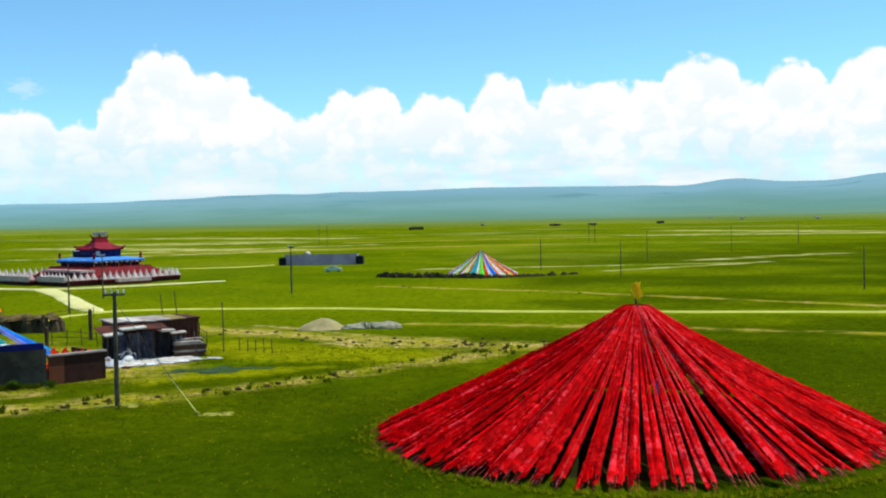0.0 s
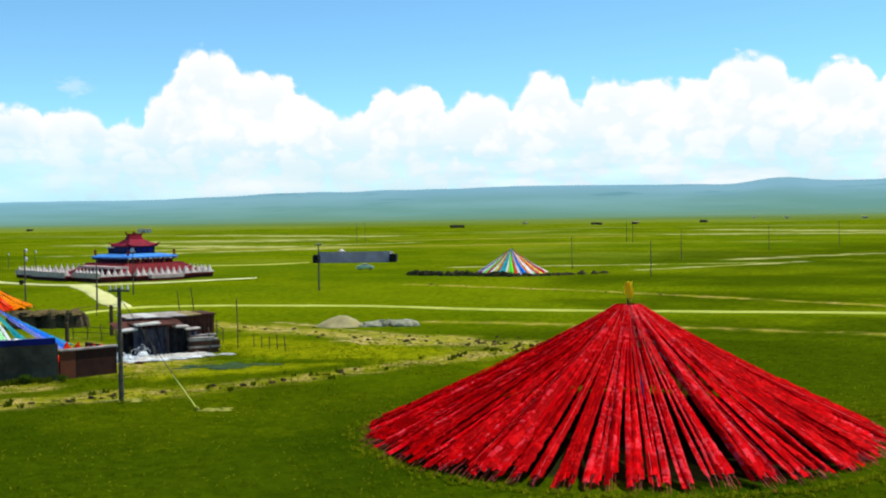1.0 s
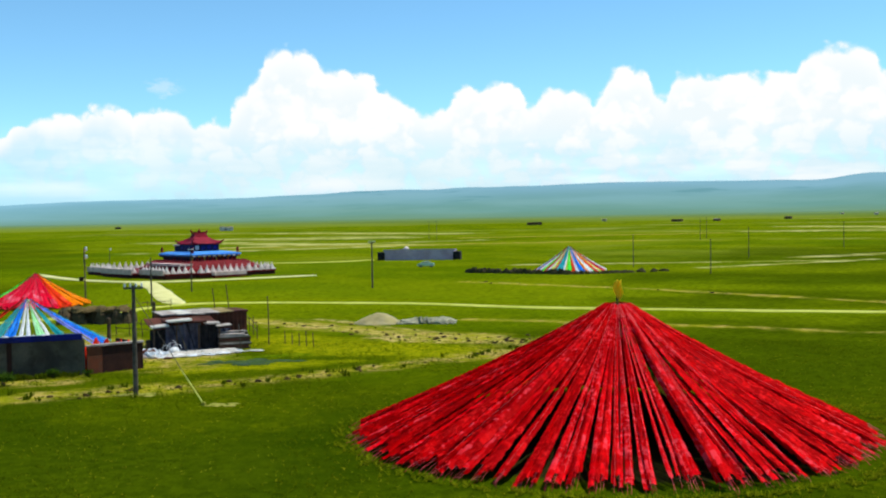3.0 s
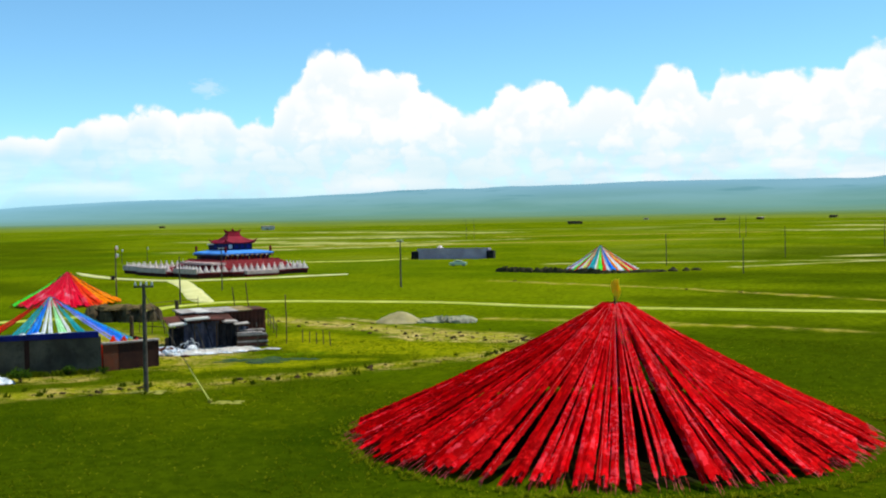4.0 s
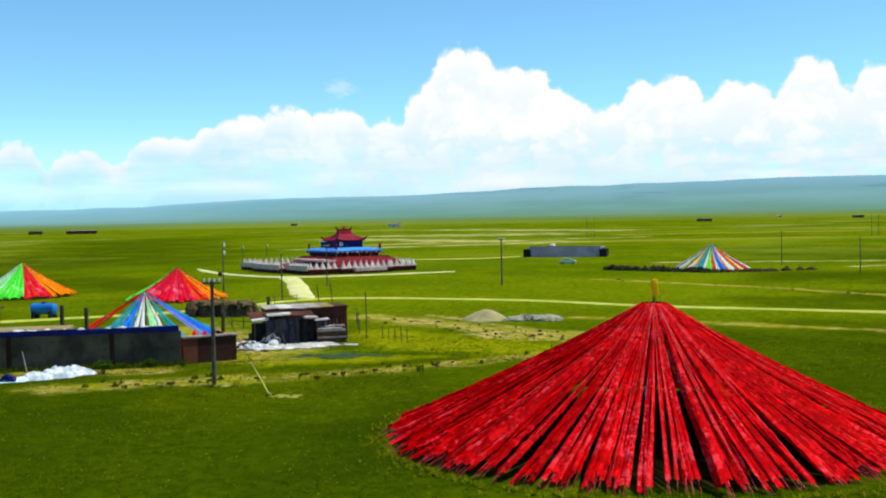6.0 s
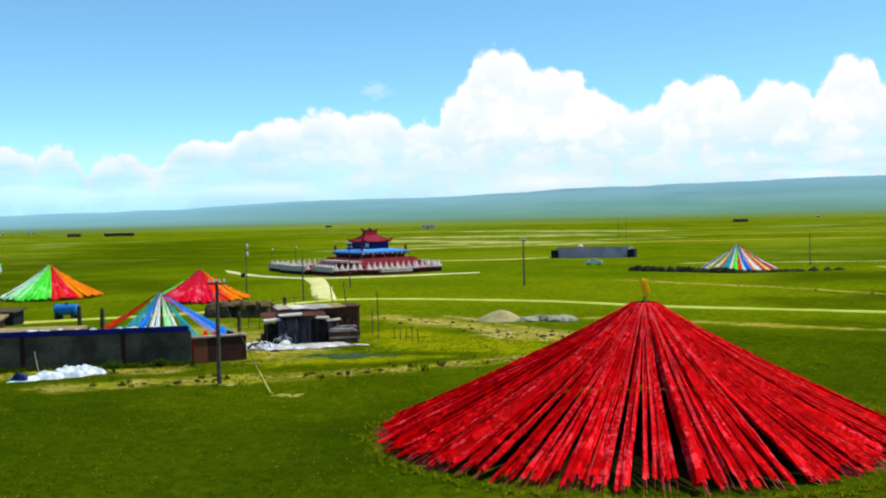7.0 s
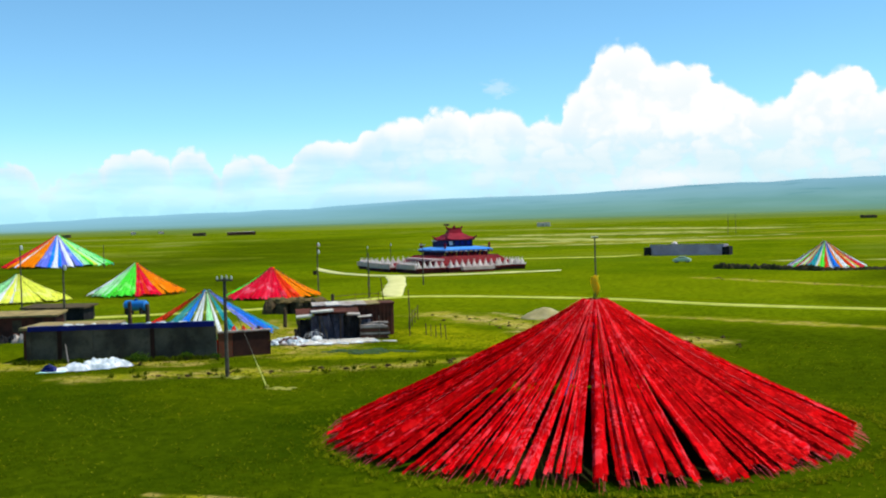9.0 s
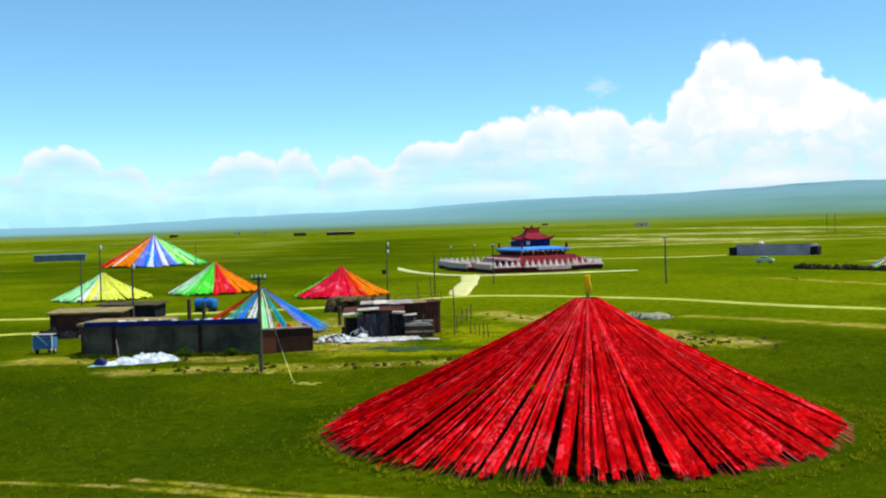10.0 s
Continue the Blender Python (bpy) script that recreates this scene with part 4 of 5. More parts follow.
    for i in range(4):
        Shape().box(cx - 3.02, cx - 2.93, cy - 2.6 + i * 1.4, cy - 1.8 + i * 1.4, 5.4, 6.2).make("window", BLUE_PAINT, t)
    # hipped roof with upswept corners
    s, rings = Shape(), []
    for w, z, up in ((3.35, 6.45, 0.0), (3.45, 6.6, 0.42), (2.4, 7.2, 0.10), (1.65, 7.95, 0.0), (1.3, 8.7, 0.0)):
        ring = []
        for side in range(4):
            for j in range(8):
                u = -1 + 2 * j / 8
                px, py = ((u, -1), (1, u), (-u, 1), (-1, -u))[side]
                ring.append((cx + px * w, cy + py * w * (1.0 if w > 1.7 else 0.5), z + up * abs(u) ** 3))
        rings.append(ring)
    s.ring(rings)
    roof = s.make("roof", ROOF_RED, t, "crimson hipped roof with upswept corners")
    s = Shape().box(cx - 1.6, cx + 1.6, cy - 0.25, cy + 0.25, 8.65, 9.05)
    for e in (-1, 1):
        s.tube([(cx + e * 1.5, cy, 8.9), (cx + e * 1.85, cy, 9.15), (cx + e * 1.95, cy, 9.6)], [0.22, 0.18, 0.06], 6)
    s.lathe([(0.25, 9.05), (0.35, 9.3), (0.12, 9.5), (0.03, 9.75)], 8, (cx, cy, 0))
    s.make("ridge", MAROON, roof)
    for e, g in ((-1, -1), (1, -1), (1, 1), (-1, 1)):
        Shape().tube([(cx + e * 3.2, cy + g * 3.2, 6.95), (cx + e * 3.55, cy + g * 3.55, 7.12), (cx + e * 3.7, cy + g * 3.7, 7.45)], [0.2, 0.16, 0.05], 6).make("eave_horn", MAROON, roof)
    Shape().box(cx - 2.6, cx + 0.6, cy + 3.3, cy + 6.0, 4.8, 6.15).make("roof_hut", INDIGO, t, "small dark hut on the skirt roof")
    Shape().box(cx - 2.8, cx + 0.8, cy + 3.1, cy + 6.2, 6.15, 6.4).make("hut_roof", WHITE, t, "white flat hut roof")
    for i in range(13):
        u = -5.4 + 10.8 * i / 12
        Shape().box(cx + u - 0.05, cx + u + 0.05, cy - 6.95, cy - 6.87, 3.25, 3.85).make("railing_post", GOLD if i % 3 == 0 else MAROON, t)
    Shape().box(9.2, 16.2, -2.9, -1.76, -0.6, 0.45).make("porch_base", MAROON, t)
    Shape().box(9.1, 16.3, -3.0, -1.76, 0.45, 1.15).make("porch_parapet", PINK_WASH, t, "pale pinkish porch parapet")
    for x, y in ((cx - 5.2, cy - 6.6), (cx + 5.2, cy - 6.6), (cx - 5.2, cy + 6.6), (cx + 5.2, cy + 6.6)):
        Shape().lathe([(0.22, 4.75), (0.26, 5.1), (0.26, 5.7), (0.1, 5.85), (0.03, 6.05)], 8, (x, y, 0)).make("victory_banner", MAROON, t)


build_temple()


# ---- the walled yard ----
def build_front_wall():
    ang = math.degrees(math.atan2(73.2 - 66.2, -32.2 + 45.6))
    L = math.hypot(13.4, 7.0)
    w = base("yard_wall", ground_pose(-45.6, 66.2, ang), "dark grey rendered yard wall with blue sheet coping", "wall")
    n = 6
    for i in range(n):
        x0, x1 = L * i / n, L * (i + 1) / n
        Shape().box(x0 + 0.16, x1 - 0.16, 0.03, 0.24, -0.1, 2.55 + 0.03 * (i % 2)).make("wall_panel", GREY_WALL, w)
    for i in range(n + 1):
        Shape().box(L * i / n - 0.17, L * i / n + 0.17, -0.04, 0.30, -0.1, 2.62).make("pilaster", DARK_RUST if i % 3 == 1 else GREY_WALL, w)
    for i in range(n):
        Shape().box(L * i / n - 0.03, L * (i + 1) / n + 0.01, -0.10, 0.36, 2.58, 2.98 + 0.02 * ((i * 7) % 3)).make("coping", BLUE_PAINT, w, "blue sheet coping")
    s = Shape()
    for i in range(20):
        x = R.uniform(2.5, L)
        g = R.uniform(0.08, 0.2)
        s.lump((x, R.uniform(0.0, 0.25), 2.98), (g * 1.6, g, g * 0.8), 0.4, i, seg=6, rows=3)
    tagged(s.make("rubble", BAG, None, "", ground_pose(-45.6, 66.2, ang)), "pale scraps and stones lying along the wall top", "rubble", kind="stuff")
    # rooms behind it
    r = base("yard_room", ground_pose(-45.6, 66.2, ang), "low mud-roofed room behind the yard wall", "shed")
    s = Shape().box(-0.55, -0.25, 0.4, 5.5, -0.1, 2.6).box(-0.25, 6.2, 5.2, 5.5, -0.1, 2.6).box(5.9, 6.2, 0.4, 5.2, -0.1, 2.6)
    s.make("wall", BROWN_WALL, r)
    Shape().box(-0.9, 6.4, 0.38, 5.8, 2.62, 2.86).make("roof", MUD_ROOF, r, "pale mud roof")
    Shape().box(-0.62, -0.56, 2.2, 3.1, 0.0, 1.9).make("door", WOOD, r)
    # lower rusty wall
    a2 = math.degrees(math.atan2(76.4 - 73.2, -29.2 + 32.2))
    L2 = math.hypot(3.0, 3.2)
    b = base("rusty_wall", ground_pose(-32.1, 73.3, a2), "low rusty brown sheet wall with pale coping", "wall")
    Shape().box(0.2, 1.35, 0.0, 0.16, -0.1, 1.98).make("panel", worn("rust_red", (0.16, 0.045, 0.02), (0.11, 0.04, 0.02), 0.8, 9.0, 0.85), b, "rust-red panel")
    Shape().box(1.38, L2, 0.0, 0.16, -0.1, 1.98).make("panel", DARK_RUST, b)
    Shape().box(L2 - 0.05, L2 + 0.13, 0.0, 5.0, -0.1, 1.95).make("return_panel", DARK_RUST, b)
    Shape().box(0.15, L2 + 0.2, -0.12, 0.5, 1.98, 2.10).make("coping", SHEET, b, "pale concrete coping")
    s = Shape()
    for i in range(16):
        s.lump((R.uniform(0.6, L2), R.uniform(0.6, 3.2), 0.0), (0.5, 0.5, R.uniform(1.4, 2.2)), 0.4, i, seg=7, rows=4)
    tagged(s.make("stored_goods", [FLAG["scarlet"]], None, "", ground_pose(-32.1, 73.3, a2)), "heap of folded red and orange cloth", "cloth heap", kind="stuff")


build_front_wall()


def box_house(name, x, y, turn, w, d, h, walls, roof, label, category="shed", door=True, windows=1, over=0.35, slope=0.25):
    """A small flat-roofed house; its front faces local -y."""
    o = base(name, ground_pose(x, y, turn), label, category)
    s = Shape().box(-w / 2, w / 2, -d / 2, -d / 2 + 0.25, -0.2, h).box(-w / 2, w / 2, d / 2 - 0.25, d / 2, -0.2, h + slope)
    s.box(-w / 2, -w / 2 + 0.25, -d / 2 + 0.25, d / 2 - 0.25, -0.2, h).box(w / 2 - 0.25, w / 2, -d / 2 + 0.25, d / 2 - 0.25, -0.2, h)
    s.make("wall", walls, o)
    s = Shape().ring([[(sx * (w / 2 + over), sy * (d / 2 + over), z + (slope if sy > 0 else 0)) for sx, sy in ((-1, -1), (1, -1), (1, 1), (-1, 1))] for z in (h, h + 0.18)])
    s.make("roof", roof, o)
    if door:
        Shape().box(-0.45, 0.45, -d / 2 - 0.04, -d / 2 + 0.02, 0.0, min(2.0, h - 0.15)).make("door", WOOD, o)
    for i in range(windows):
        u = -w / 2 + w * (i + 1) / (windows + 1) + (0.9 if door else 0)
        if abs(u) < w / 2 - 0.5:
            f = Shape().box(u - 0.5, u + 0.5, -d / 2 - 0.03, -d / 2 + 0.01, 0.9, min(1.8, h - 0.25)).make("window", GLASS_DARK, o)
            Shape().box(u - 0.58, u + 0.58, -d / 2 - 0.06, -d / 2 - 0.03, 0.82, 0.9).make("sill", SHEET, f)
    return o


box_house("yard_shed", -62.5, 81, 30, 7.4, 3.2, 2.3, BROWN_WALL, MUD_ROOF, "brown shed with a mud roof in the yard", windows=0)
yard_clutter = Shape()
for k in range(60):
    g = R.uniform(0.25, 0.6)
    yard_clutter.lump((R.uniform(-4.5, 4.2), R.uniform(-3.6, -1.9), -0.05), (g, g * 0.8, g * R.uniform(0.8, 2.2)), 0.5, k, seg=7, rows=4, m=R.choice((0, 0, 0, 1, 2)))
tagged(yard_clutter.make("clutter", [DARK, SHEET, BROWN_WALL], None, "", ground_pose(-62.5, 81, 30)), "dark and pale odds and ends heaped before the shed", "clutter", kind="stuff")
box_house("store", -77, 100, 15, 8.0, 2.6, 1.4, DARK, DUNG, "low dark turf-roofed store behind the yard", door=False, windows=0)
box_house("long_barn", -41.6, 279.0, 1, 18.6, 7.0, 2.55, LILAC, LILAC, "long lilac-grey barn with dark ends far out on the pasture", "barn", door=False, windows=0, over=0.1, slope=-0.5)
for dx in (-9.9, 10.0):
    Shape().box(-0.9, 0.9, -2.2, 2.2, -0.3, 2.0).make("annex", DARK, bpy.data.objects["long_barn"], "dark open annex", pose(dx, -2.0, 0))
Shape().lathe([(0.8, 0.0), (0.8, 0.7), (0.3, 1.1), (0.05, 1.2)], 8).make("roof_vent", WHITE, bpy.data.objects["long_barn"], "white roof vent", pose(-4.0, 1.0, 2.2))


def build_shelter():
    """Open lean-to full of stored goods, in front of a rusty brown store."""
    at = ground_pose(-35.5, 86.6, 35)
    X0, X1, H = 3.7, 11.2, 2.9
    o = base("rusty_store", at, "rusty brown sheet-metal store with pale flat roof", "shed")
    s = Shape().box(X0, X1, 0, 0.12, -0.1, H).box(X0, X1, 3.4, 3.52, -0.1, H).box(X0, X0 + 0.12, 0.12, 3.4, -0.1, H).box(X1 - 0.12, X1, 0.12, 3.4, -0.1, H)
    s.make("wall", BROWN_WALL, o)
    fold = [(X0 + 0.02 + (X1 - X0 - 0.04) * i / 40, -0.05 if i % 2 else -0.01) for i in range(41)]
    Shape().ring([[(x, y - 0.06, z) for x, y in fold] + [(x, y - 0.03, z) for x, y in reversed(fold)] for z in (-0.1, H - 0.02)]).make("cladding", BROWN_WALL, o, "rusty corrugated cladding")
    fold = [(0.02 + 3.4 * i / 20, 0.05 if i % 2 else 0.01) for i in range(21)]
    Shape().ring([[(X1 + y + 0.03, x, z) for x, y in fold] + [(X1 + y, x, z) for x, y in reversed(fold)] for z in (-0.1, H - 0.02)]).make("cladding", BROWN_WALL, o)
    for i in range(5):
        x0 = X0 - 0.2 + i * 1.28
        e = R.uniform(-0.07, 0.07)
        Shape().ring([[(x0, -0.45 + e, z), (x0 + 1.3, -0.4 - e, z + e), (x0 + 1.3, 3.7, z + 0.08), (x0, 3.7 + e, z + 0.06)] for z in (H + 0.02, H + 0.12)]).make("roof_sheet", (SHEET, CONCRETE, SHEET, SHEET, MUD_ROOF)[i], o, "pale weathered roof sheet")
    Shape().box(9.95, X1 + 0.15, -0.15, 3.6, H, H + 0.14).make("roof", BROWN_WALL, o, "rusty roof sheet")
    for x, h in ((9.6, 4.9), (10.9, 5.2)):
        s = Shape().tube([(0, 0, -0.1), (-0.15, 0, h * 0.5), (-0.4, 0.1, h)], 0.05, 5)
        tagged(s.make("thin_pole", WOOD, None, "", at @ pose(x, 4.1, 0)), "thin crooked pole standing behind the store", "pole", "thin poles")
    s = Shape().tube([(0, 0, -0.1), (0.02, 0, 2.2), (-0.05, 0, 4.4)], 0.055, 5)
    tagged(s.make("thin_pole", WOOD, None, "", ground_pose(-23.8, 91.6)), "thin crooked pole standing beside the store", "pole", "thin poles")
    h = base("lean_to", at, "open lean-to with patched pale roof sheets", "shelter")
    for x in (2.1, 4.0, 5.9, 7.7):
        Shape().tube([(x, -3.6, -0.1), (x + 0.05, -3.6, 2.3 if x < 7 else 2.0)], 0.06, 6).make("post", WOOD, h)
    for x0, x1, z0, z1, mat in ((1.9, 3.35, 2.20, 2.30, CONCRETE), (3.25, 5.3, 2.60, 2.70, CONCRETE), (5.25, 6.6, 2.52, 2.50, BROWN_WALL), (6.5, 7.75, 2.30, 2.26, SHEET)):
        Shape().ring([[(x0, -3.95, z0 + e), (x1, -3.9, z1 + e), (x1, -3.0, z1 + 0.06 + e), (x0, -3.05, z0 + 0.06 + e)] for e in (0, 0.13)]).make("roof_edge", mat, h, "pale weathered edge sheet")
        Shape().ring([[(x0, -3.0, z0 - 0.02 + e), (x1, -2.95, z1 - 0.02 + e), (x1, -0.2, 2.74 + e), (x0, -0.2, 2.70 + e)] for e in (0, 0.05)]).make("roof_sheet", BROWN_WALL, h, "dark rusty roof sheet")
    Shape().ring([[(7.6, -3.5, 1.98 + e), (8.9, -3.4, 2.04 + e), (8.9, -2.5, 2.1 + e), (7.6, -2.6, 2.04 + e)] for e in (0, 0.09)]).make("awning", SHEET, h, "small pale awning sheet")
    for i, (x, w, z) in enumerate(((2.7, 1.3, 2.0), (4.1, 1.6, 2.3), (5.6, 1.5, 2.4), (7.0, 1.4, 2.2), (8.3, 1.2, 1.8))):
        s, rings = Shape(), []
        for j in range(5):
            zz = -0.05 + z * j / 4
            rings.append([(x + (-1 + 2 * k / 8) * w / 2 * 1.1, -2.6 - 0.3 * (i % 2) - 0.14 * math.sin(k * 1.9 + i) - 0.15 * (1 - j / 4), zz) for k in range(9)])
        s.ring(rings, closed=False)
        s.ring([[(p[0], p[1] + 0.03, p[2]) for p in ring] for ring in rings], closed=False)
        s.make("tarpaulin", DARK if i in (0, 3) else SLATE, h, "dark hanging tarpaulin")
    for k in range(4):
        x = R.uniform(2.4, 9.6)
        s = Shape().tube([(0, 0, 0), (R.uniform(-0.6, 0.6), R.uniform(0.4, 1.0), R.uniform(2.0, 3.4))], 0.045, 5)
        tagged(s.make("leaning_pole", (DARK, POLE_GREY)[k % 2], None, "", at @ pose(x, -4.0 + R.uniform(-0.4, 0.3), 0.05)), "thin rough pole leaning on the lean-to", "pole", "leaning poles")
    p = Shape()
    p.ring([[(1.0 + 8.0 * i / 10, -5.3 + 0.35 * math.sin(i * 2.3) + 0.05 * i, z) for i in range(11)] + [(9.0 - 8.0 * i / 10, -2.2, z) for i in range(11)] for z in (-0.05, 0.10)])
    tagged(p.make("concrete_pad", CONCRETE, None, "", at), "pale broken concrete pad before the lean-to", "pad", kind="structure")
    # stored goods
    rnd = random.Random(5)
    for k in range(3):
        s = Shape().lump((0, 0, 0), (0.36, 0.30, 0.42), 0.3, k, seg=10, rows=6)
        tagged(s.make("white_sack", BAG, None, "", at @ pose(rnd.uniform(2.6, 4.2), -4.0 + rnd.uniform(-0.3, 0.3), 0.1), True), "full white woven sack beside the lean-to", "sack", "sacks")
    for k in range(4):
        st = base("plank_stack", at @ pose(8.9 + 0.4 * (k % 2), -3.1 + 0.9 * (k // 2) - 0.4, 0.0, 0, 0, rnd.uniform(-6, 6)), "stack of grey planks laid on bearers", "planks", "plank stacks")
        hgt = (1.35, 1.2, 0.7, 1.5)[k]
        for q in range(int(hgt / 0.15)):
            Shape().box(-1.1 + rnd.uniform(-0.1, 0.1), 1.0 + rnd.uniform(-0.1, 0.15), -0.35, 0.35, 0.15 * q, 0.15 * q + 0.12).make("plank", SHEET if q % 4 == 3 or q > int(hgt / 0.15) - 2 else (BROWN_WALL if q % 2 else WOOD), st)
    for k in range(7):
        s = Shape().box(-0.45, 0.45, -0.35, 0.35, 0, rnd.uniform(0.5, 1.1))
        tagged(s.make("crate", rnd.choice((DARK, WOOD, BROWN_WALL)), None, "", at @ pose(2.2 + k * 1.1, -1.9 + rnd.uniform(-0.5, 0.4), 0.0, 0, 0, rnd.uniform(-25, 25))), "dark wooden crate stored under the lean-to", "crate", "crates")
    # an old bicycle-like cart frame of thin pipes
    s = Shape()
    for cxx in (0.0, 1.05):
        s.tube([(cxx + 0.34 * math.cos(a), 0, 0.36 + 0.34 * math.sin(a)) for a in (i * math.pi / 8 for i in range(17))], 0.025, 5)
    s.tube([(0, 0, 0.36), (0.3, 0, 0.85), (0.85, 0, 0.85), (0.5, 0, 0.36), (0.3, 0, 0.85)], 0.025, 5)
    s.tube([(1.05, 0, 0.36), (0.85, 0, 0.95), (0.7, 0.2, 1.05)], 0.025, 5)
    tagged(s.make("bicycle", LAMP_WHITE, None, "", at @ pose(2.9, -4.5, 0.1, 0, 0, 12)), "old pale-framed bicycle leaning by the lean-to", "bicycle")
    # loose rubble on and round the pad
    s = Shape()
    for k in range(90):
        x, y = rnd.triangular(-0.6, 9.5, 2.0), rnd.uniform(-5.9, -4.2)
        g = rnd.uniform(0.08, 0.28)
        s.lump((x, y, 0.02), (g, g, g * 0.7), 0.5, k, seg=6, rows=3)
    tagged(s.make("rubble", CONCRETE, None, "", at), "pale broken rubble strewn before the lean-to", "rubble", kind="stuff")
    # torn sheets, bags and scrap dumped at the corner of the pad
    s = Shape()
    for k in range(130):
        x, y = rnd.gauss(-32.0, 0.9), rnd.gauss(83.6, 0.7)
        g = rnd.uniform(0.12, 0.40)
        s.lump((x, y, 0.25 * max(0.0, 1 - math.hypot(x + 32.0, y - 83.6) / 1.8)), (g * 1.4, g, g * rnd.uniform(0.5, 1.1)), 0.7, k, seg=7, rows=3, m=rnd.choice((0, 0, 1, 2, 3)))
    tagged(s.make("scrap_heap", [BAG, SHEET, BROWN_WALL, CONCRETE]), "heap of white bags, torn sheets and scrap", "scrap", kind="stuff")
    s = Shape()
    for k in range(110):
        u = rnd.choice((rnd.uniform(0.0, 0.35), rnd.uniform(0.4, 1.0)))
        x, y = -30.2 + 5.6 * u + rnd.gauss(0, 0.5), 82.6 + 4.6 * u + rnd.gauss(0, 0.35)
        g = rnd.uniform(0.12, 0.42)
        s.lump((x, y, 0.03), (g * 1.7, g, g * rnd.uniform(0.12, 0.45)), 0.7, k, seg=8, rows=3, m=rnd.choice((0, 1, 1)))
    tagged(s.make("white_rubble", [BAG, CONCRETE]), "bright white lime rubble along the pad edge", "rubble", kind="stuff")


build_shelter()


def fuel_stack(x, y, turn, w, d, h, label):
    o = base("fuel_stack", ground_pose(x, y, turn), label, "fuel stack")
    s = Shape()
    for k in range(int(w * 5)):
        s.lump((R.uniform(-w / 2, w / 2), R.uniform(-d / 2, d / 2) * 0.9, -0.1), (0.7, 0.6, h * R.uniform(0.75, 0.95)), 0.35, k, seg=8, rows=5)
    tagged(s.make("dung_fuel", DUNG, o), kind="stuff")
    s = Shape()
    for k in range(int(w * 4)):
        s.lump((R.uniform(-w / 2, w / 2) * 0.95, R.uniform(-d / 2, d / 2) * 0.8, h * 0.72), (0.8, 0.6, h * R.uniform(0.2, 0.34)), 0.4, k + 50, seg=8, rows=4)
    tagged(s.make("thatch", STRAW, o, "ragged straw thatch"), kind="stuff")


fuel_stack(-50.8, 112.8, 8, 7.6, 2.4, 1.85, "long dark dung-fuel stack thatched with straw")


# ---- poles ----
def pole(x, y, h, label, arm=0.0, r=0.11, lamps=0, box=False, turn=20, lean=0.0):
    o = base("utility_pole", ground_pose(x, y, turn), label, "pole", "utility poles")
    Shape().tube([(0, 0, -0.2), (lean * 0.5, 0, h * 0.5), (lean, 0, h)], [r * 1.15, r, r * 0.75], 8).make("shaft", POLE_GREY, o)
    if arm:
        Shape().box(lean - arm / 2, lean + arm / 2, -0.05, 0.05, h - 0.22, h - 0.10).make("crossarm", POLE_GREY, o)
        for u in (-0.45, -0.15, 0.15, 0.45):
            Shape().lathe([(0.05, 0), (0.07, 0.08), (0.05, 0.16), (0.06, 0.22), (0.02, 0.27)], 7).make("insulator", LAMP_WHITE, o, "", pose(lean + u * arm * 0.95, 0, h - 0.10))
    for k in range(lamps):
        Shape().lathe([(0.06, -0.3), (0.17, -0.2), (0.19, 0.1), (0.12, 0.3), (0.03, 0.36)], 9).make("lamp", LAMP_WHITE, o, "white lamp", pose(lean + 0.22, 0, h - 0.25 - k * 1.15))
    if box:
        Shape().box(-0.75, -0.2, -0.25, 0.25, h * 0.38, h * 0.38 + 0.6).make("meter_box", DARK, o, "dark box bolted to the pole")
    return o


pole(-24.0, 64.2, 7.05, "tall weathered utility pole with a guy wire at the yard", 1.25, 0.14, turn=15)
pole(-67.9, 144.3, 7.9, "thin pole carrying two white lamps", 0, 0.10, 2, True)
pole(-55.1, 138, 6.5, "weathered utility pole by the gravel road", 0, 0.10)
pole(-59.8, 164.4, 6.8, "weathered utility pole before the temple", 0.9, 0.09)
pole(-31.2, 170.1, 7.5, "weathered utility pole standing in the pasture", 1.1, 0.13)
for x, y, h in ((25.5, 200, 6.4), (40.5, 263, 7.4), (55.0, 156.8, 6.4), (12.4, 229, 6.8), (74, 318, 7.5), (108, 366, 8.0), (44, 430, 8.5), (46.5, 431, 8.5), (-70.9, 475, 9.0), (-66.6, 470, 9.0), (150, 330, 7.5)):
    pole(x, y, h, "distant weathered utility pole on the plain", 0.0, 0.09)
pole(-66.4, 90.5, 7.0, "weathered pole with a pale lamp behind the yard", 0, 0.12, 1)
pole(-103, 113.6, 7.4, "thin pole beside the pale flag cone", 0, 0.09)
pole(-90.9, 106.9, 9.0, "thin pole with a white lamp", 0, 0.09, 1)
pole(-124, 269, 4.2, "small lamp pole behind the temple", 0, 0.07, 1)
pole(-128.6, 263.6, 3.8, "small lamp pole behind the temple", 0, 0.07, 1)
pole(-190, 226, 6.5, "distant thin weathered pole on the plain", 0, 0.10)


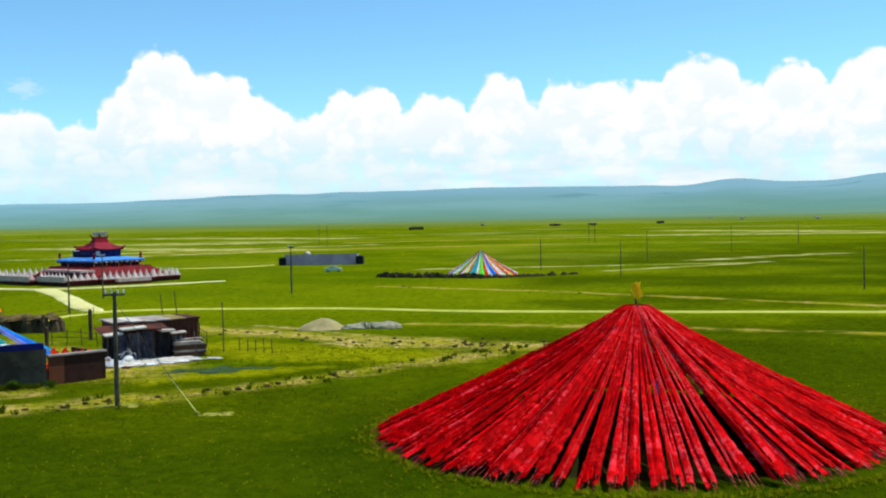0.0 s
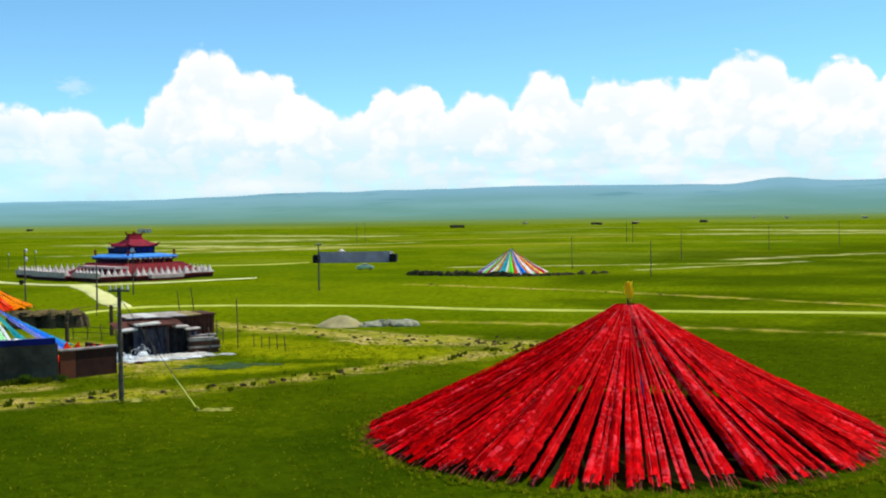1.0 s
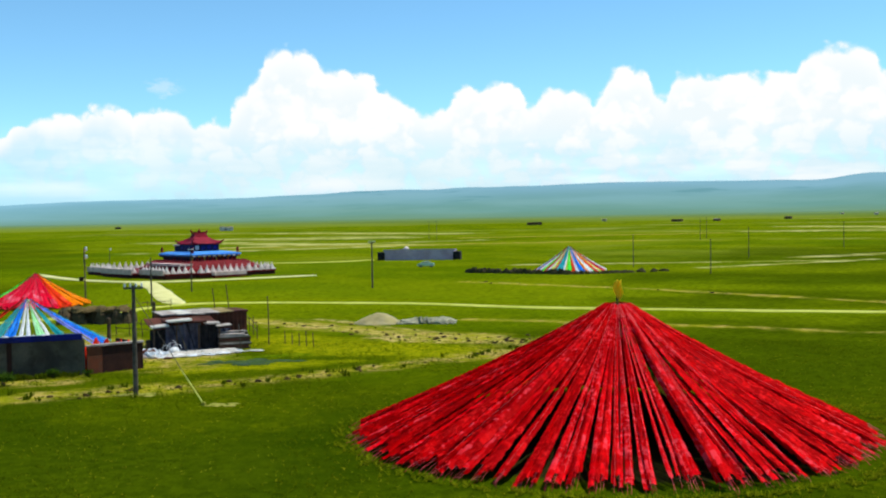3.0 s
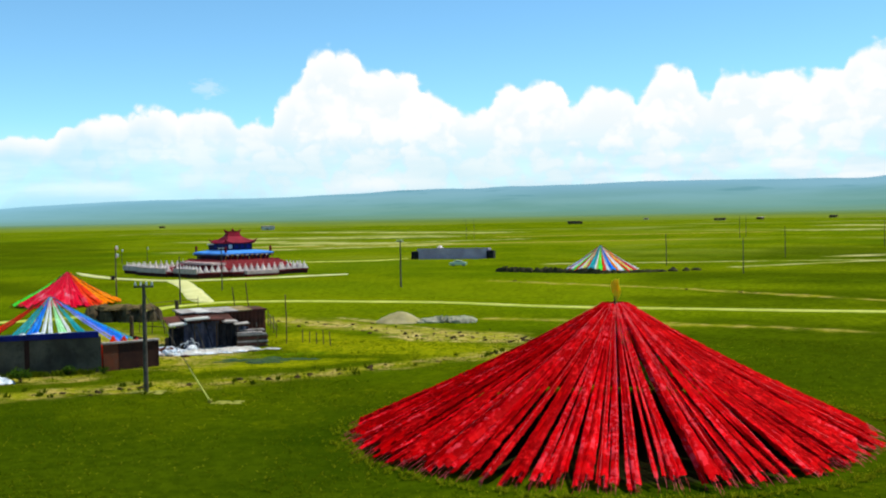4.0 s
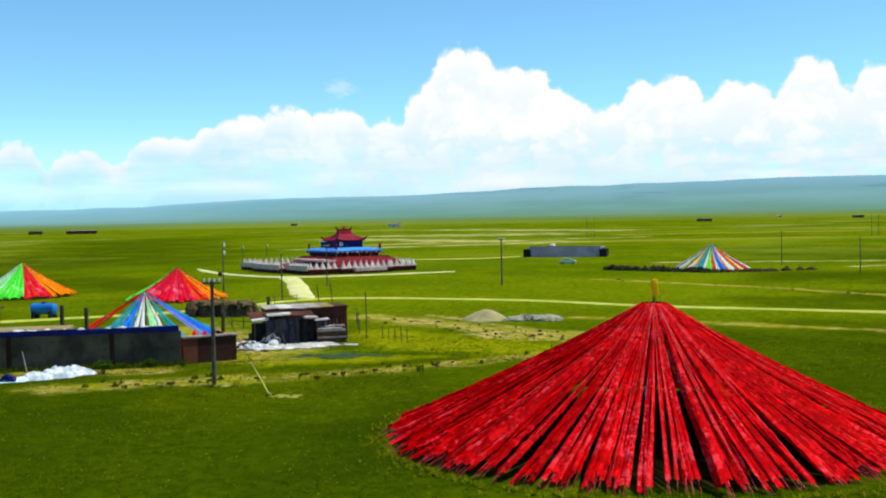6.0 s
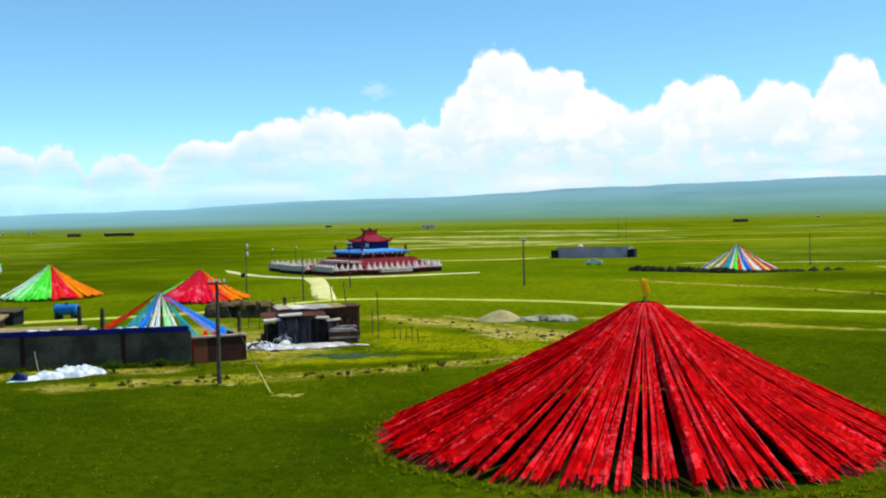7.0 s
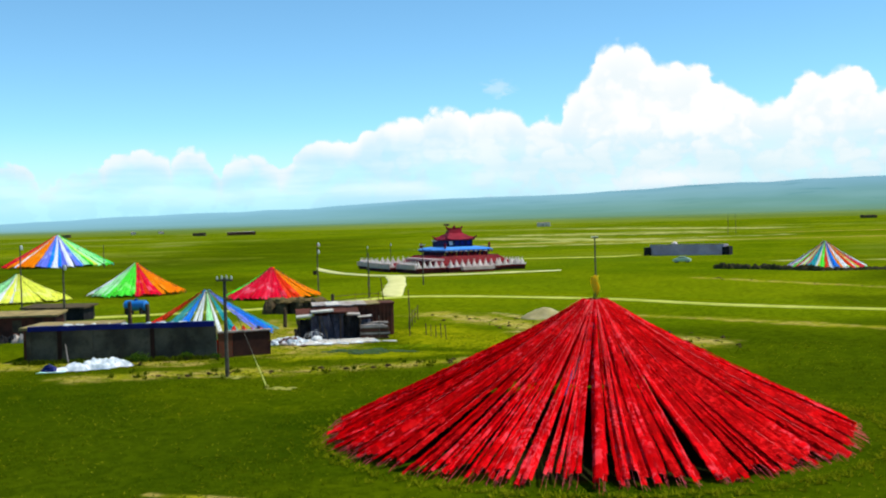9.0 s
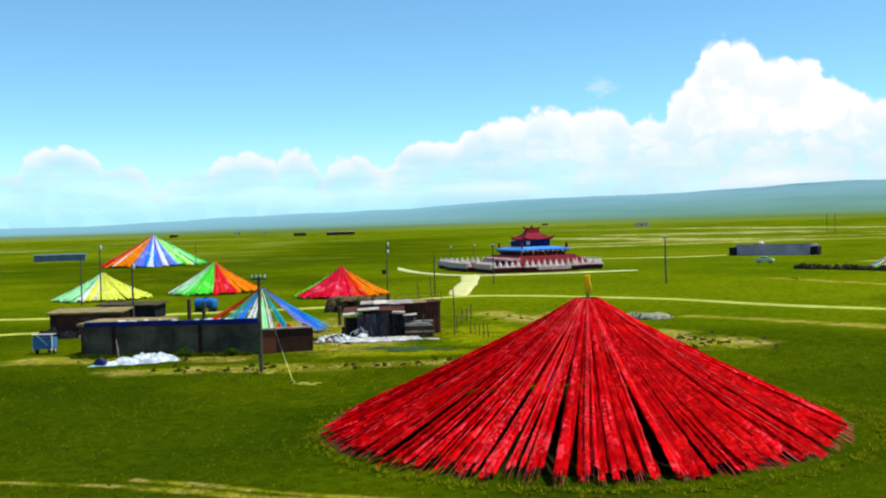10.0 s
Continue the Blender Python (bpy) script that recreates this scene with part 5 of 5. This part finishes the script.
def guy_wire():
    o = base("guy_wire", pose(-18.1, 60.7, 0.0), "steel guy wire with pale guard sleeve staked in grass", "guy wire")
    top = Vector((-24.0 + 18.1, 64.2 - 60.7, 6.5))
    Shape().tube([(0, 0, 0.05), top], 0.022, 5).make("wire", POLE_GREY, o)
    Shape().tube([(0, 0, 0.06), top * 0.30], 0.038, 6).make("sleeve", worn("pale_sleeve", (0.70, 0.72, 0.15), (0.58, 0.60, 0.11), 2, 9, 0.6), o, "pale yellow guard sleeve")
    Shape().lathe([(0.16, -0.1), (0.15, 0.12), (0.05, 0.2)], 7).make("anchor", YELLOW_SOIL, o)
    s = Shape()
    for k in range(14):
        s.lump((0.9 + R.uniform(-1.0, 1.1), R.uniform(-0.45, 0.45), 0), (0.30, 0.24, 0.03), 0.5, k, seg=6, rows=2)
    tagged(s.make("dug_soil", YELLOW_SOIL, None, "", pose(-18.1, 60.7, 0)), "pale dug soil round the anchor", "soil", kind="stuff")
    s = Shape()
    for k in range(14):
        s.lump((R.uniform(-0.9, 1.2), R.uniform(-0.6, 0.4), 0), (0.34, 0.26, 0.035), 0.5, k, seg=6, rows=2)
    tagged(s.make("dug_soil", YELLOW_SOIL, None, "", pose(-24, 64.2, 0)), "pale dug soil round the pole foot", "soil", kind="stuff")


guy_wire()


def post_fence():
    rows = [((-22.6, 92.6), (-19.2, 90.0), 5, 1.3), ((-42.5, 100.5), (-37.2, 98.0), 4, 1.5), ((-31.5, 108.0), (-26.5, 96.5), 4, 1.6), ((-52.2, 123.3), (-49.0, 130.0), 3, 1.5)]
    for (ax, ay), (bx, by), n, h in rows:
        f = base("pole_fence", ground_pose(ax, ay), "rough fence line of thin upright poles", "fence", "fences")
        d = Vector((bx - ax, by - ay, 0))
        for i in range(n):
            q = d * (i / (n - 1))
            Shape().tube([q + Vector((0, 0, -0.2)), q + Vector((R.uniform(-0.1, 0.1), R.uniform(-0.1, 0.1), h * R.uniform(0.8, 1.15)))], 0.045, 5).make("post", WOOD, f)
        for z in (0.45, 0.8) if n < 5 else ():
            Shape().tube([Vector((0, 0, h * z)), d * 0.5 + Vector((0, 0, h * z + 0.06)), d + Vector((0, 0, h * z - 0.03))], 0.035, 5).make("rail", WOOD, f)


post_fence()
for x, y, h in ((-51.5, 84.5, 3.6), (-47.0, 82.0, 3.6), (-40.0, 104.0, 3.0), (-41.6, 97.0, 2.0)):
    o = base("gate_post", ground_pose(x, y), "thick dark timber post inside the yard", "post", "gate posts")
    Shape().lathe([(0.2, -0.2), (0.19, h - 0.1), (0.14, h)], 8).make("shaft", WOOD, o)


# ---- loose things round the yard ----
def sack_heap():
    rnd = random.Random(9)
    spots = [(-39.1, 63.1, 1.1, 0.35), (-38.2, 64.3, 1.35, 0.75), (-37.4, 65.4, 1.5, 1.0), (-36.8, 66.4, 1.3, 0.85), (-36.3, 67.0, 0.9, 0.5)]
    for k, (x, y, w, h) in enumerate(spots):
        s, rings = Shape(), []
        for i in range(15):
            ring = []
            for j in range(24):
                a, r = 2 * math.pi * j / 24, 1 - i / 14
                edge = r * w * (1 + 0.30 * noise.noise(Vector((math.cos(a) * 1.5, math.sin(a) * 1.5, k * 3.0))))
                q = Vector((edge * math.cos(a), 0.72 * edge * math.sin(a), 0))
                crease = noise.noise(Vector((q.x * 1.7, q.y * 1.7, k))) + 0.3 * abs(noise.noise(Vector((q.x * 4, q.y * 4, k + 5))))
                q.z = 0.02 + 0.85 * h * (1 - r ** 4.0) * (0.65 + 0.55 * crease)
                ring.append(q)
            rings.append(ring)
        s.ring(rings)
        tagged(s.make("wrapped_bale", BAG, None, "", ground_pose(x, y, rnd.uniform(0, 90))), "lumpy bundle wrapped in creased white plastic on the grass", "bundle", "white bundles")
    s = Shape().lump((0, 0, 0), (0.7, 0.5, 0.55), 0.4, 3, seg=12, rows=6)
    tagged(s.make("blue_bundle", BLUE_PAINT, None, "", ground_pose(-39.4, 62.5)), "dark blue plastic bundle beside white ones", "bundle")
    s = Shape().ring([[(-1.5, -0.5, z), (1.0, -0.35, z), (1.1, 0.4, z), (-1.2, 0.3, z)] for z in (0.01, 0.09)])
    tagged(s.make("white_sheet", worn("pale_green_plastic", (0.50, 0.85, 0.66), (0.70, 0.88, 0.80), 1.5, 9.0, 0.5, dirty=0.1), None, "", ground_pose(-38.9, 62.4, 35) @ Matrix.Scale(0.8, 4)), "flat pale green plastic sheet lying on grass", "sheet")
    s = Shape().tube([(0, 0, 0), (-0.9, 0.5, 1.9)], 0.04, 5)
    tagged(s.make("stick", SHEET, None, "", ground_pose(-38.9, 64.0)), "pale stick leaning out of the bundles", "stick")


sack_heap()


def cart():
    o = base("blue_cart", ground_pose(-51.9, 67.0, 28), "blue three-wheeled cart with white tubular frame", "cart")
    Shape().box(-0.85, 0.85, -0.6, 0.6, 0.45, 1.45).make("box", worn("cart_blue", (0.05, 0.20, 0.42), (0.04, 0.15, 0.34), 1.0, 10.0, 0.5), o)
    Shape().tube([(-0.9, -0.66, 0.3), (-0.9, -0.66, 1.75), (0.9, -0.66, 1.75), (0.9, -0.66, 0.3)], 0.07, 6).make("frame", LAMP_WHITE, o, "white tubular frame")
    Shape().tube([(-0.45, -0.68, 1.7), (0.5, -0.68, 0.8)], 0.05, 6).make("brace", LAMP_WHITE, o)
    Shape().box(-0.8, 0.8, -0.55, 0.55, 1.68, 1.76).make("canopy", SHEET, o)
    for x, y in ((-0.8, 0.1), (0.8, 0.1), (0, 0.95)):
        w = Shape().tube([(x - 0.07, y, 0.3), (x + 0.07, y, 0.3)], 0.3, 14).make("wheel", RUBBER, o)
        Shape().tube([(x - 0.09, y, 0.3), (x + 0.09, y, 0.3)], 0.15, 10).make("rim", LAMP_WHITE, w)


cart()


def tank():
    o = base("water_tank", ground_pose(-71.6, 107.6, 10) @ Matrix.Scale(1.18, 4), "blue cylindrical water tank on dark cradle", "tank")
    s = Shape()
    rings = []
    for x, r in ((-1.35, 0.2), (-1.3, 0.42), (-1.15, 0.56), (1.15, 0.56), (1.3, 0.42), (1.35, 0.2)):
        rings.append([(x, r * math.cos(a), 0.98 + r * math.sin(a)) for a in (i * math.pi / 10 for i in range(20))])
    s.ring(rings).make("barrel", worn("tank_blue", (0.010, 0.17, 0.52), (0.012, 0.12, 0.40), 0.8, 9.0, 0.45, dirty=0.2), o, smooth=False)
    for x in (-0.9, 0.9):
        Shape().box(x - 0.12, x + 0.12, -0.7, 0.7, 0.0, 0.75).make("cradle", DARK, o)
    Shape().lathe([(0.2, 1.45), (0.2, 1.65), (0.05, 1.7)], 10).make("hatch", BLUE_PAINT, o)


tank()


def car():
    o = base("car", ground_pose(-33.3, 237, 4) @ Matrix.Scale(0.9, 4), "pale green-white saloon car parked on the pasture", "car")
    prof = [(-2.1, 0.35), (-2.12, 0.75), (-1.9, 0.92), (-1.35, 0.98), (-0.75, 1.42), (0.55, 1.45), (1.15, 1.0), (1.95, 0.85), (2.1, 0.6), (2.08, 0.35)]
    s = Shape()
    s.ring([[(x, y * (1.0 if z < 1.05 else 0.8), z) for x, z in prof] for y in (-0.85, 0.85)])
    s.make("body", CAR_PAINT, o)
    for y in (-0.78, 0.78):
        e = math.copysign(0.04, y)
        Shape().ring([[(-1.1, y + d, 1.03), (-0.66, y * 0.9 + d, 1.36), (0.48, y * 0.9 + d, 1.38), (0.95, y + d, 1.03)] for d in (0, e)]).make("side_window", GLASS_DARK, o)
    Shape().ring([[(1.2, -0.6, 1.0 + d), (0.62, -0.55, 1.44 + d), (0.62, 0.55, 1.44 + d), (1.2, 0.6, 1.0 + d)] for d in (0, 0.03)]).make("windscreen", GLASS_DARK, o)
    for x in (-1.3, 1.3):
        for y in (-0.82, 0.82):
            w = Shape().tube([(x, y - 0.1, 0.32), (x, y + 0.1, 0.32)], 0.32, 16).make("wheel", RUBBER, o)
            Shape().tube([(x, y - 0.115, 0.32), (x, y + 0.115, 0.32)], 0.18, 12).make("rim", LAMP_WHITE, w)
    for y in (-0.6, 0.6):
        Shape().box(2.06, 2.13, y - 0.16, y + 0.16, 0.58, 0.72).make("headlight", LAMP_WHITE, o)


car()


def heaps():
    s, rings = Shape(), []
    for i in range(12):
        u = i / 11
        ring = []
        for a in (j * math.pi / 16 for j in range(32)):
            bulge = 1 + 0.22 * noise.noise(Vector((math.cos(a) * 1.6, math.sin(a) * 1.6, u * 2.0)))
            ring.append(((2.75 * (1 - u) + 0.02) * bulge * math.cos(a), (2.1 * (1 - u) + 0.02) * bulge * math.sin(a), -0.04 + 1.12 * math.sin(u * math.pi / 2) ** 1.25 + 0.06 * noise.noise(Vector((a * 3, u * 5, 2.0)))))
        rings.append(ring)
    s.ring(rings)
    tagged(s.make("sand_heap", SAND, None, "", ground_pose(-17.8, 111.5), True), "brown sand heap tipped on the pasture", "heap")
    s = Shape()
    rnd = random.Random(4)
    for k in range(9):
        s.lump((rnd.uniform(-2.2, 2.2), rnd.uniform(-0.5, 0.5), -0.05), (1.3, 0.9, rnd.uniform(0.4, 0.65)), 0.35, k, seg=14, rows=6)
    for k in range(150):
        u, v = rnd.uniform(-3.2, 3.2), rnd.uniform(-1.5, 1.5)
        z = max(0.0, 0.5 * (1 - (u / 3.2) ** 2 - (v / 1.6) ** 2))
        g = rnd.uniform(0.08, 0.2)
        s.lump((u, v, z), (g, g, g), 0.4, k, seg=6, rows=3)
    tagged(s.make("gravel_heap", GRAVEL, None, "", ground_pose(-12.8, 111.6)), "grey gravel heap beside the sand", "heap")


heaps()


def turf_bank():
    line = [(-21, 212.5), (-16, 210.5), (-10, 208), (-4, 204.5), (-0.5, 203.5), (4, 204), (9, 206), (13, 208.5), (21, 212)]
    o = Shape()
    rnd = random.Random(6)
    for i in range(len(line) - 1):
        (ax, ay), (bx, by) = line[i], line[i + 1]
        for k in range(16):
            u = (k + rnd.random()) / 16
            x, y = ax + (bx - ax) * u, ay + (by - ay) * u + rnd.uniform(-0.4, 0.4)
            h = rnd.uniform(0.6, 0.95) * (1.15 if i < 4 else 0.8)
            if rnd.random() < 0.95 - 0.11 * i:
                o.lump((x, y, rise(x, y) - 0.1), (rnd.uniform(0.6, 1.1), rnd.uniform(0.4, 0.7), h), 0.4, k + i * 16, seg=8, rows=4)
    tagged(o.make("turf_bank", EARTH), "broken dark turf bank before the striped flags", "bank", kind="stuff")


turf_bank()


# ---- far farmsteads ----
for az, dist, w, h, tone, what in ((-3.2, 1000, 26, 3.5, DARK, "dark"), (0.4, 1250, 10, 3, SHEET, "pale"), (4.2, 1080, 20, 3.2, DARK, "dark"), (6.2, 1100, 12, 3.2, BROWN_WALL, "brown"), (9.7, 1150, 14, 3.4, DARK, "dark"), (12.2, 1500, 8, 5, WHITE, "white"), (13.8, 1400, 10, 5, WHITE, "white"),
                                   (17.5, 1300, 12, 4, WHITE, "white"), (-19.5, 1000, 24, 5.5, WHITE, "white"), (-37.8, 1000, 22, 4, DARK, "dark"), (-35.6, 980, 50, 4.5, BROWN_WALL, "brown"), (-41.4, 1300, 9, 5, WHITE, "white"), (-40.0, 1300, 10, 5, WHITE, "white"), (-48.3, 410, 36, 3.6, STEEL, "blue-grey"), (-50.3, 268, 7, 2.6, DARK, "dark"), (-25, 1300, 12, 4, DARK, "dark"), (-44.6, 1200, 16, 4, DARK, "dark")):
    x, y = dist * math.sin(radians(az)), dist * math.cos(radians(az))
    box_house("farmhouse", x, y, -az + R.uniform(-15, 15), w * 0.5, 6, h * 0.6, DUNG if tone == DARK else tone, (DUNG if tone == DARK else SHEET) if tone != STEEL else STEEL, "small " + what + " flat-roofed farmstead far out on the plain", "house", door=tone != STEEL, windows=0 if tone == STEEL else 2)


# ---- stones, weeds, grass and flowers ----
def near_line(rnd, line, spread):
    i = rnd.randrange(len(line) - 1)
    u = rnd.random()
    (ax, ay), (bx, by) = line[i], line[i + 1]
    return ax + (bx - ax) * u + rnd.gauss(0, spread), ay + (by - ay) * u + rnd.gauss(0, spread)


EDGE = [(-34, 61), (-27, 65), (-20, 69), (-13, 75.5), (-6, 82), (2, 92)]


def scatter_stones():
    rnd, s = random.Random(8), Shape()
    for k in range(330):
        if k < 90:
            x, y = near_line(rnd, EDGE, 0.9)
        elif k < 290:
            x, y = near_line(rnd, [(-30, 112), (-14, 100), (-8, 97), (0, 95), (4, 93)], 1.9)
        else:
            x, y = near_line(rnd, [(-18, 184), (12, 163), (50, 126)], 1.0)
        g = rnd.choice((0.04, 0.06, 0.07, 0.09, 0.12, 0.19))
        s.lump((x, y, rise(x, y) - 0.03), (g * 1.3, g, g * 0.8), 0.45, k, seg=7, rows=3)
    tagged(s.make("stones", STONE), "dark clods and stones along the eroded edges", "stones", kind="stuff")


def leafy(name, dark, light):
    n = Nodes(name)
    one = n.island()
    colour = n.mix(one, dark, light)
    colour = n.mix(n.math("MULTIPLY", n.noise(0.2, 3, n.place()), 0.5), colour, light)
    diffuse = n.add("BsdfDiffuse", {"Color": colour}).outputs[0]
    through_leaf = n.add("BsdfTranslucent", {"Color": colour}).outputs[0]
    n.tree.links.new(n.add("MixShader", {0: 0.3, 1: diffuse, 2: through_leaf}).outputs[0], n.out.inputs[0])
    return n.mat


def scatter_blades(name, label, material, spots, size, blades, lean, seed):
    """Many small tufts of narrow blades."""
    rng = np.random.default_rng(seed)
    n = len(spots)
    pts = np.repeat(np.array(spots, dtype=np.float64), blades, axis=0)
    m = len(pts)
    ang = rng.uniform(0, 2 * np.pi, m)
    hgt = size * rng.uniform(0.5, 1.3, m)
    wid = hgt * 0.22
    pts[:, 0] += rng.normal(0, size * 0.35, m)
    pts[:, 1] += rng.normal(0, size * 0.35, m)
    dx, dy = np.cos(ang), np.sin(ang)
    z = pts[:, 2]
    v = np.empty((m, 3, 3))
    v[:, 0] = np.stack([pts[:, 0] - dy * wid, pts[:, 1] + dx * wid, z], 1)
    v[:, 1] = np.stack([pts[:, 0] + dy * wid, pts[:, 1] - dx * wid, z], 1)
    v[:, 2] = np.stack([pts[:, 0] + dx * hgt * lean, pts[:, 1] + dy * hgt * lean, z + hgt], 1)
    mesh = bpy.data.meshes.new(name)
    mesh.from_pydata(v.reshape(-1, 3).tolist(), [], [(3 * i, 3 * i + 1, 3 * i + 2) for i in range(m)])
    mesh.materials.append(material)
    tagged(new(name, mesh), label, "grass", kind="stuff")


def meadow_spots(rnd, count, x0, x1, y0, y1, cluster):
    spots = []
    while len(spots) < count:
        x, y = rnd.uniform(x0, x1), rnd.uniform(y0, y1)
        if math.hypot(x - RED_AT[0], y - RED_AT[1]) < 12.3:
            continue
        if noise.noise(Vector((x * 0.12, y * 0.12, cluster))) + 0.5 * noise.noise(Vector((x * 0.5, y * 0.5, cluster))) > rnd.uniform(-0.5, 0.6):
            spots.append((x, y, rise(x, y) - 0.02))
    return spots


scatter_stones()
rnd = random.Random(12)
scatter_blades("grass_tufts", "short green grass tufts of the pasture", leafy("grass_blades", (0.045, 0.078, 0.001), (0.105, 0.135, 0.0015)), meadow_spots(rnd, 30000, -45, 50, 28, 95, 1.0), 0.09, 4, 1.2, 1)
scatter_blades("dry_tufts", "yellowish dry grass tufts scattered in the pasture", leafy("dry_blades", (0.14, 0.15, 0.003), (0.26, 0.25, 0.012)), meadow_spots(rnd, 4500, -45, 50, 28, 95, 5.0), 0.08, 4, 1.2, 2)
ring = []
for k in range(900):
    a, r = rnd.uniform(0, 2 * math.pi), 13.6 + abs(rnd.gauss(0, 0.5))
    ring.append((RED_AT[0] + r * math.cos(a), RED_AT[1] + r * math.sin(a), 0))
scatter_blades("grass_ring", "taller grass round the foot of the red flags", leafy("ring_blades", (0.11, 0.14, 0.002), (0.22, 0.235, 0.006)), ring, 0.16, 6, 1.0, 3)
weeds = [(*near_line(rnd, EDGE, 1.2), 0) for k in range(40)]
weeds += [(-46 + 14 * u + rnd.gauss(0, 0.4), 65.4 + 7.2 * u + rnd.gauss(0, 0.4), 0) for u in (rnd.random() for k in range(150))]
scatter_blades("weeds", "dark weeds along the wall foot and eroded edge", leafy("weed_leaves", (0.035, 0.06, 0.002), (0.08, 0.11, 0.003)), weeds, 0.32, 12, 0.6, 4)


def shrub(x, y, size):
    o = base("shrub", ground_pose(x, y), "small dark green leafy shrub on the grass", "shrub", "shrubs")
    rng = random.Random(int(x * 10))
    s, leaf = Shape(), Shape()
    for k in range(7):
        a = k * 0.9
        tip = Vector((math.cos(a) * size * 0.5, math.sin(a) * size * 0.5, size * rng.uniform(0.5, 0.8)))
        s.tube([(0, 0, -0.05), tip * 0.5 + Vector((0, 0, 0.05)), tip], [0.03, 0.02, 0.01], 4)
        for q in range(60):
            c = tip + Vector((rng.gauss(0, 0.2), rng.gauss(0, 0.2), rng.gauss(0, 0.16))) * size
            d = Vector((rng.uniform(-1, 1), rng.uniform(-1, 1), rng.uniform(-0.3, 0.8))) * 0.12 * size
            e = d.cross(Vector((rng.uniform(-1, 1), rng.uniform(-1, 1), 1))).normalized() * 0.06 * size
            c.z = max(c.z, 0.03)
            leaf.face(c - d, c + e, c + d, c - e)
    s.make("stem", WOOD, o)
    leaf.make("leaves", SHRUB_LEAF, o)


SHRUB_LEAF = leafy("shrub_leaves", (0.02, 0.05, 0.004), (0.05, 0.10, 0.008))
for x, y, size in ((-35.3, 67.8, 0.9), (-33.6, 71.4, 0.6), (-31.4, 72.4, 0.5)):
    shrub(x, y, size)


def ash_patch():
    """A low dark green patch of flat lumps beside the lean-to."""
    s = Shape()
    for k in range(40):
        u = R.gauss(0, 1.6)
        s.lump((u, R.gauss(0, 0.7), -0.05), (R.uniform(0.5, 1.1), R.uniform(0.3, 0.6), R.uniform(0.07, 0.12)), 0.5, k, seg=10, rows=3)
    tagged(s.make("ash_patch", worn("ash", (0.020, 0.046, 0.020), (0.040, 0.080, 0.016), 0.8, 5.0, 0.95), None, "", ground_pose(-21.6, 80.2, 10), True), "low dark green patch beside the lean-to", "ash", kind="stuff")


ash_patch()
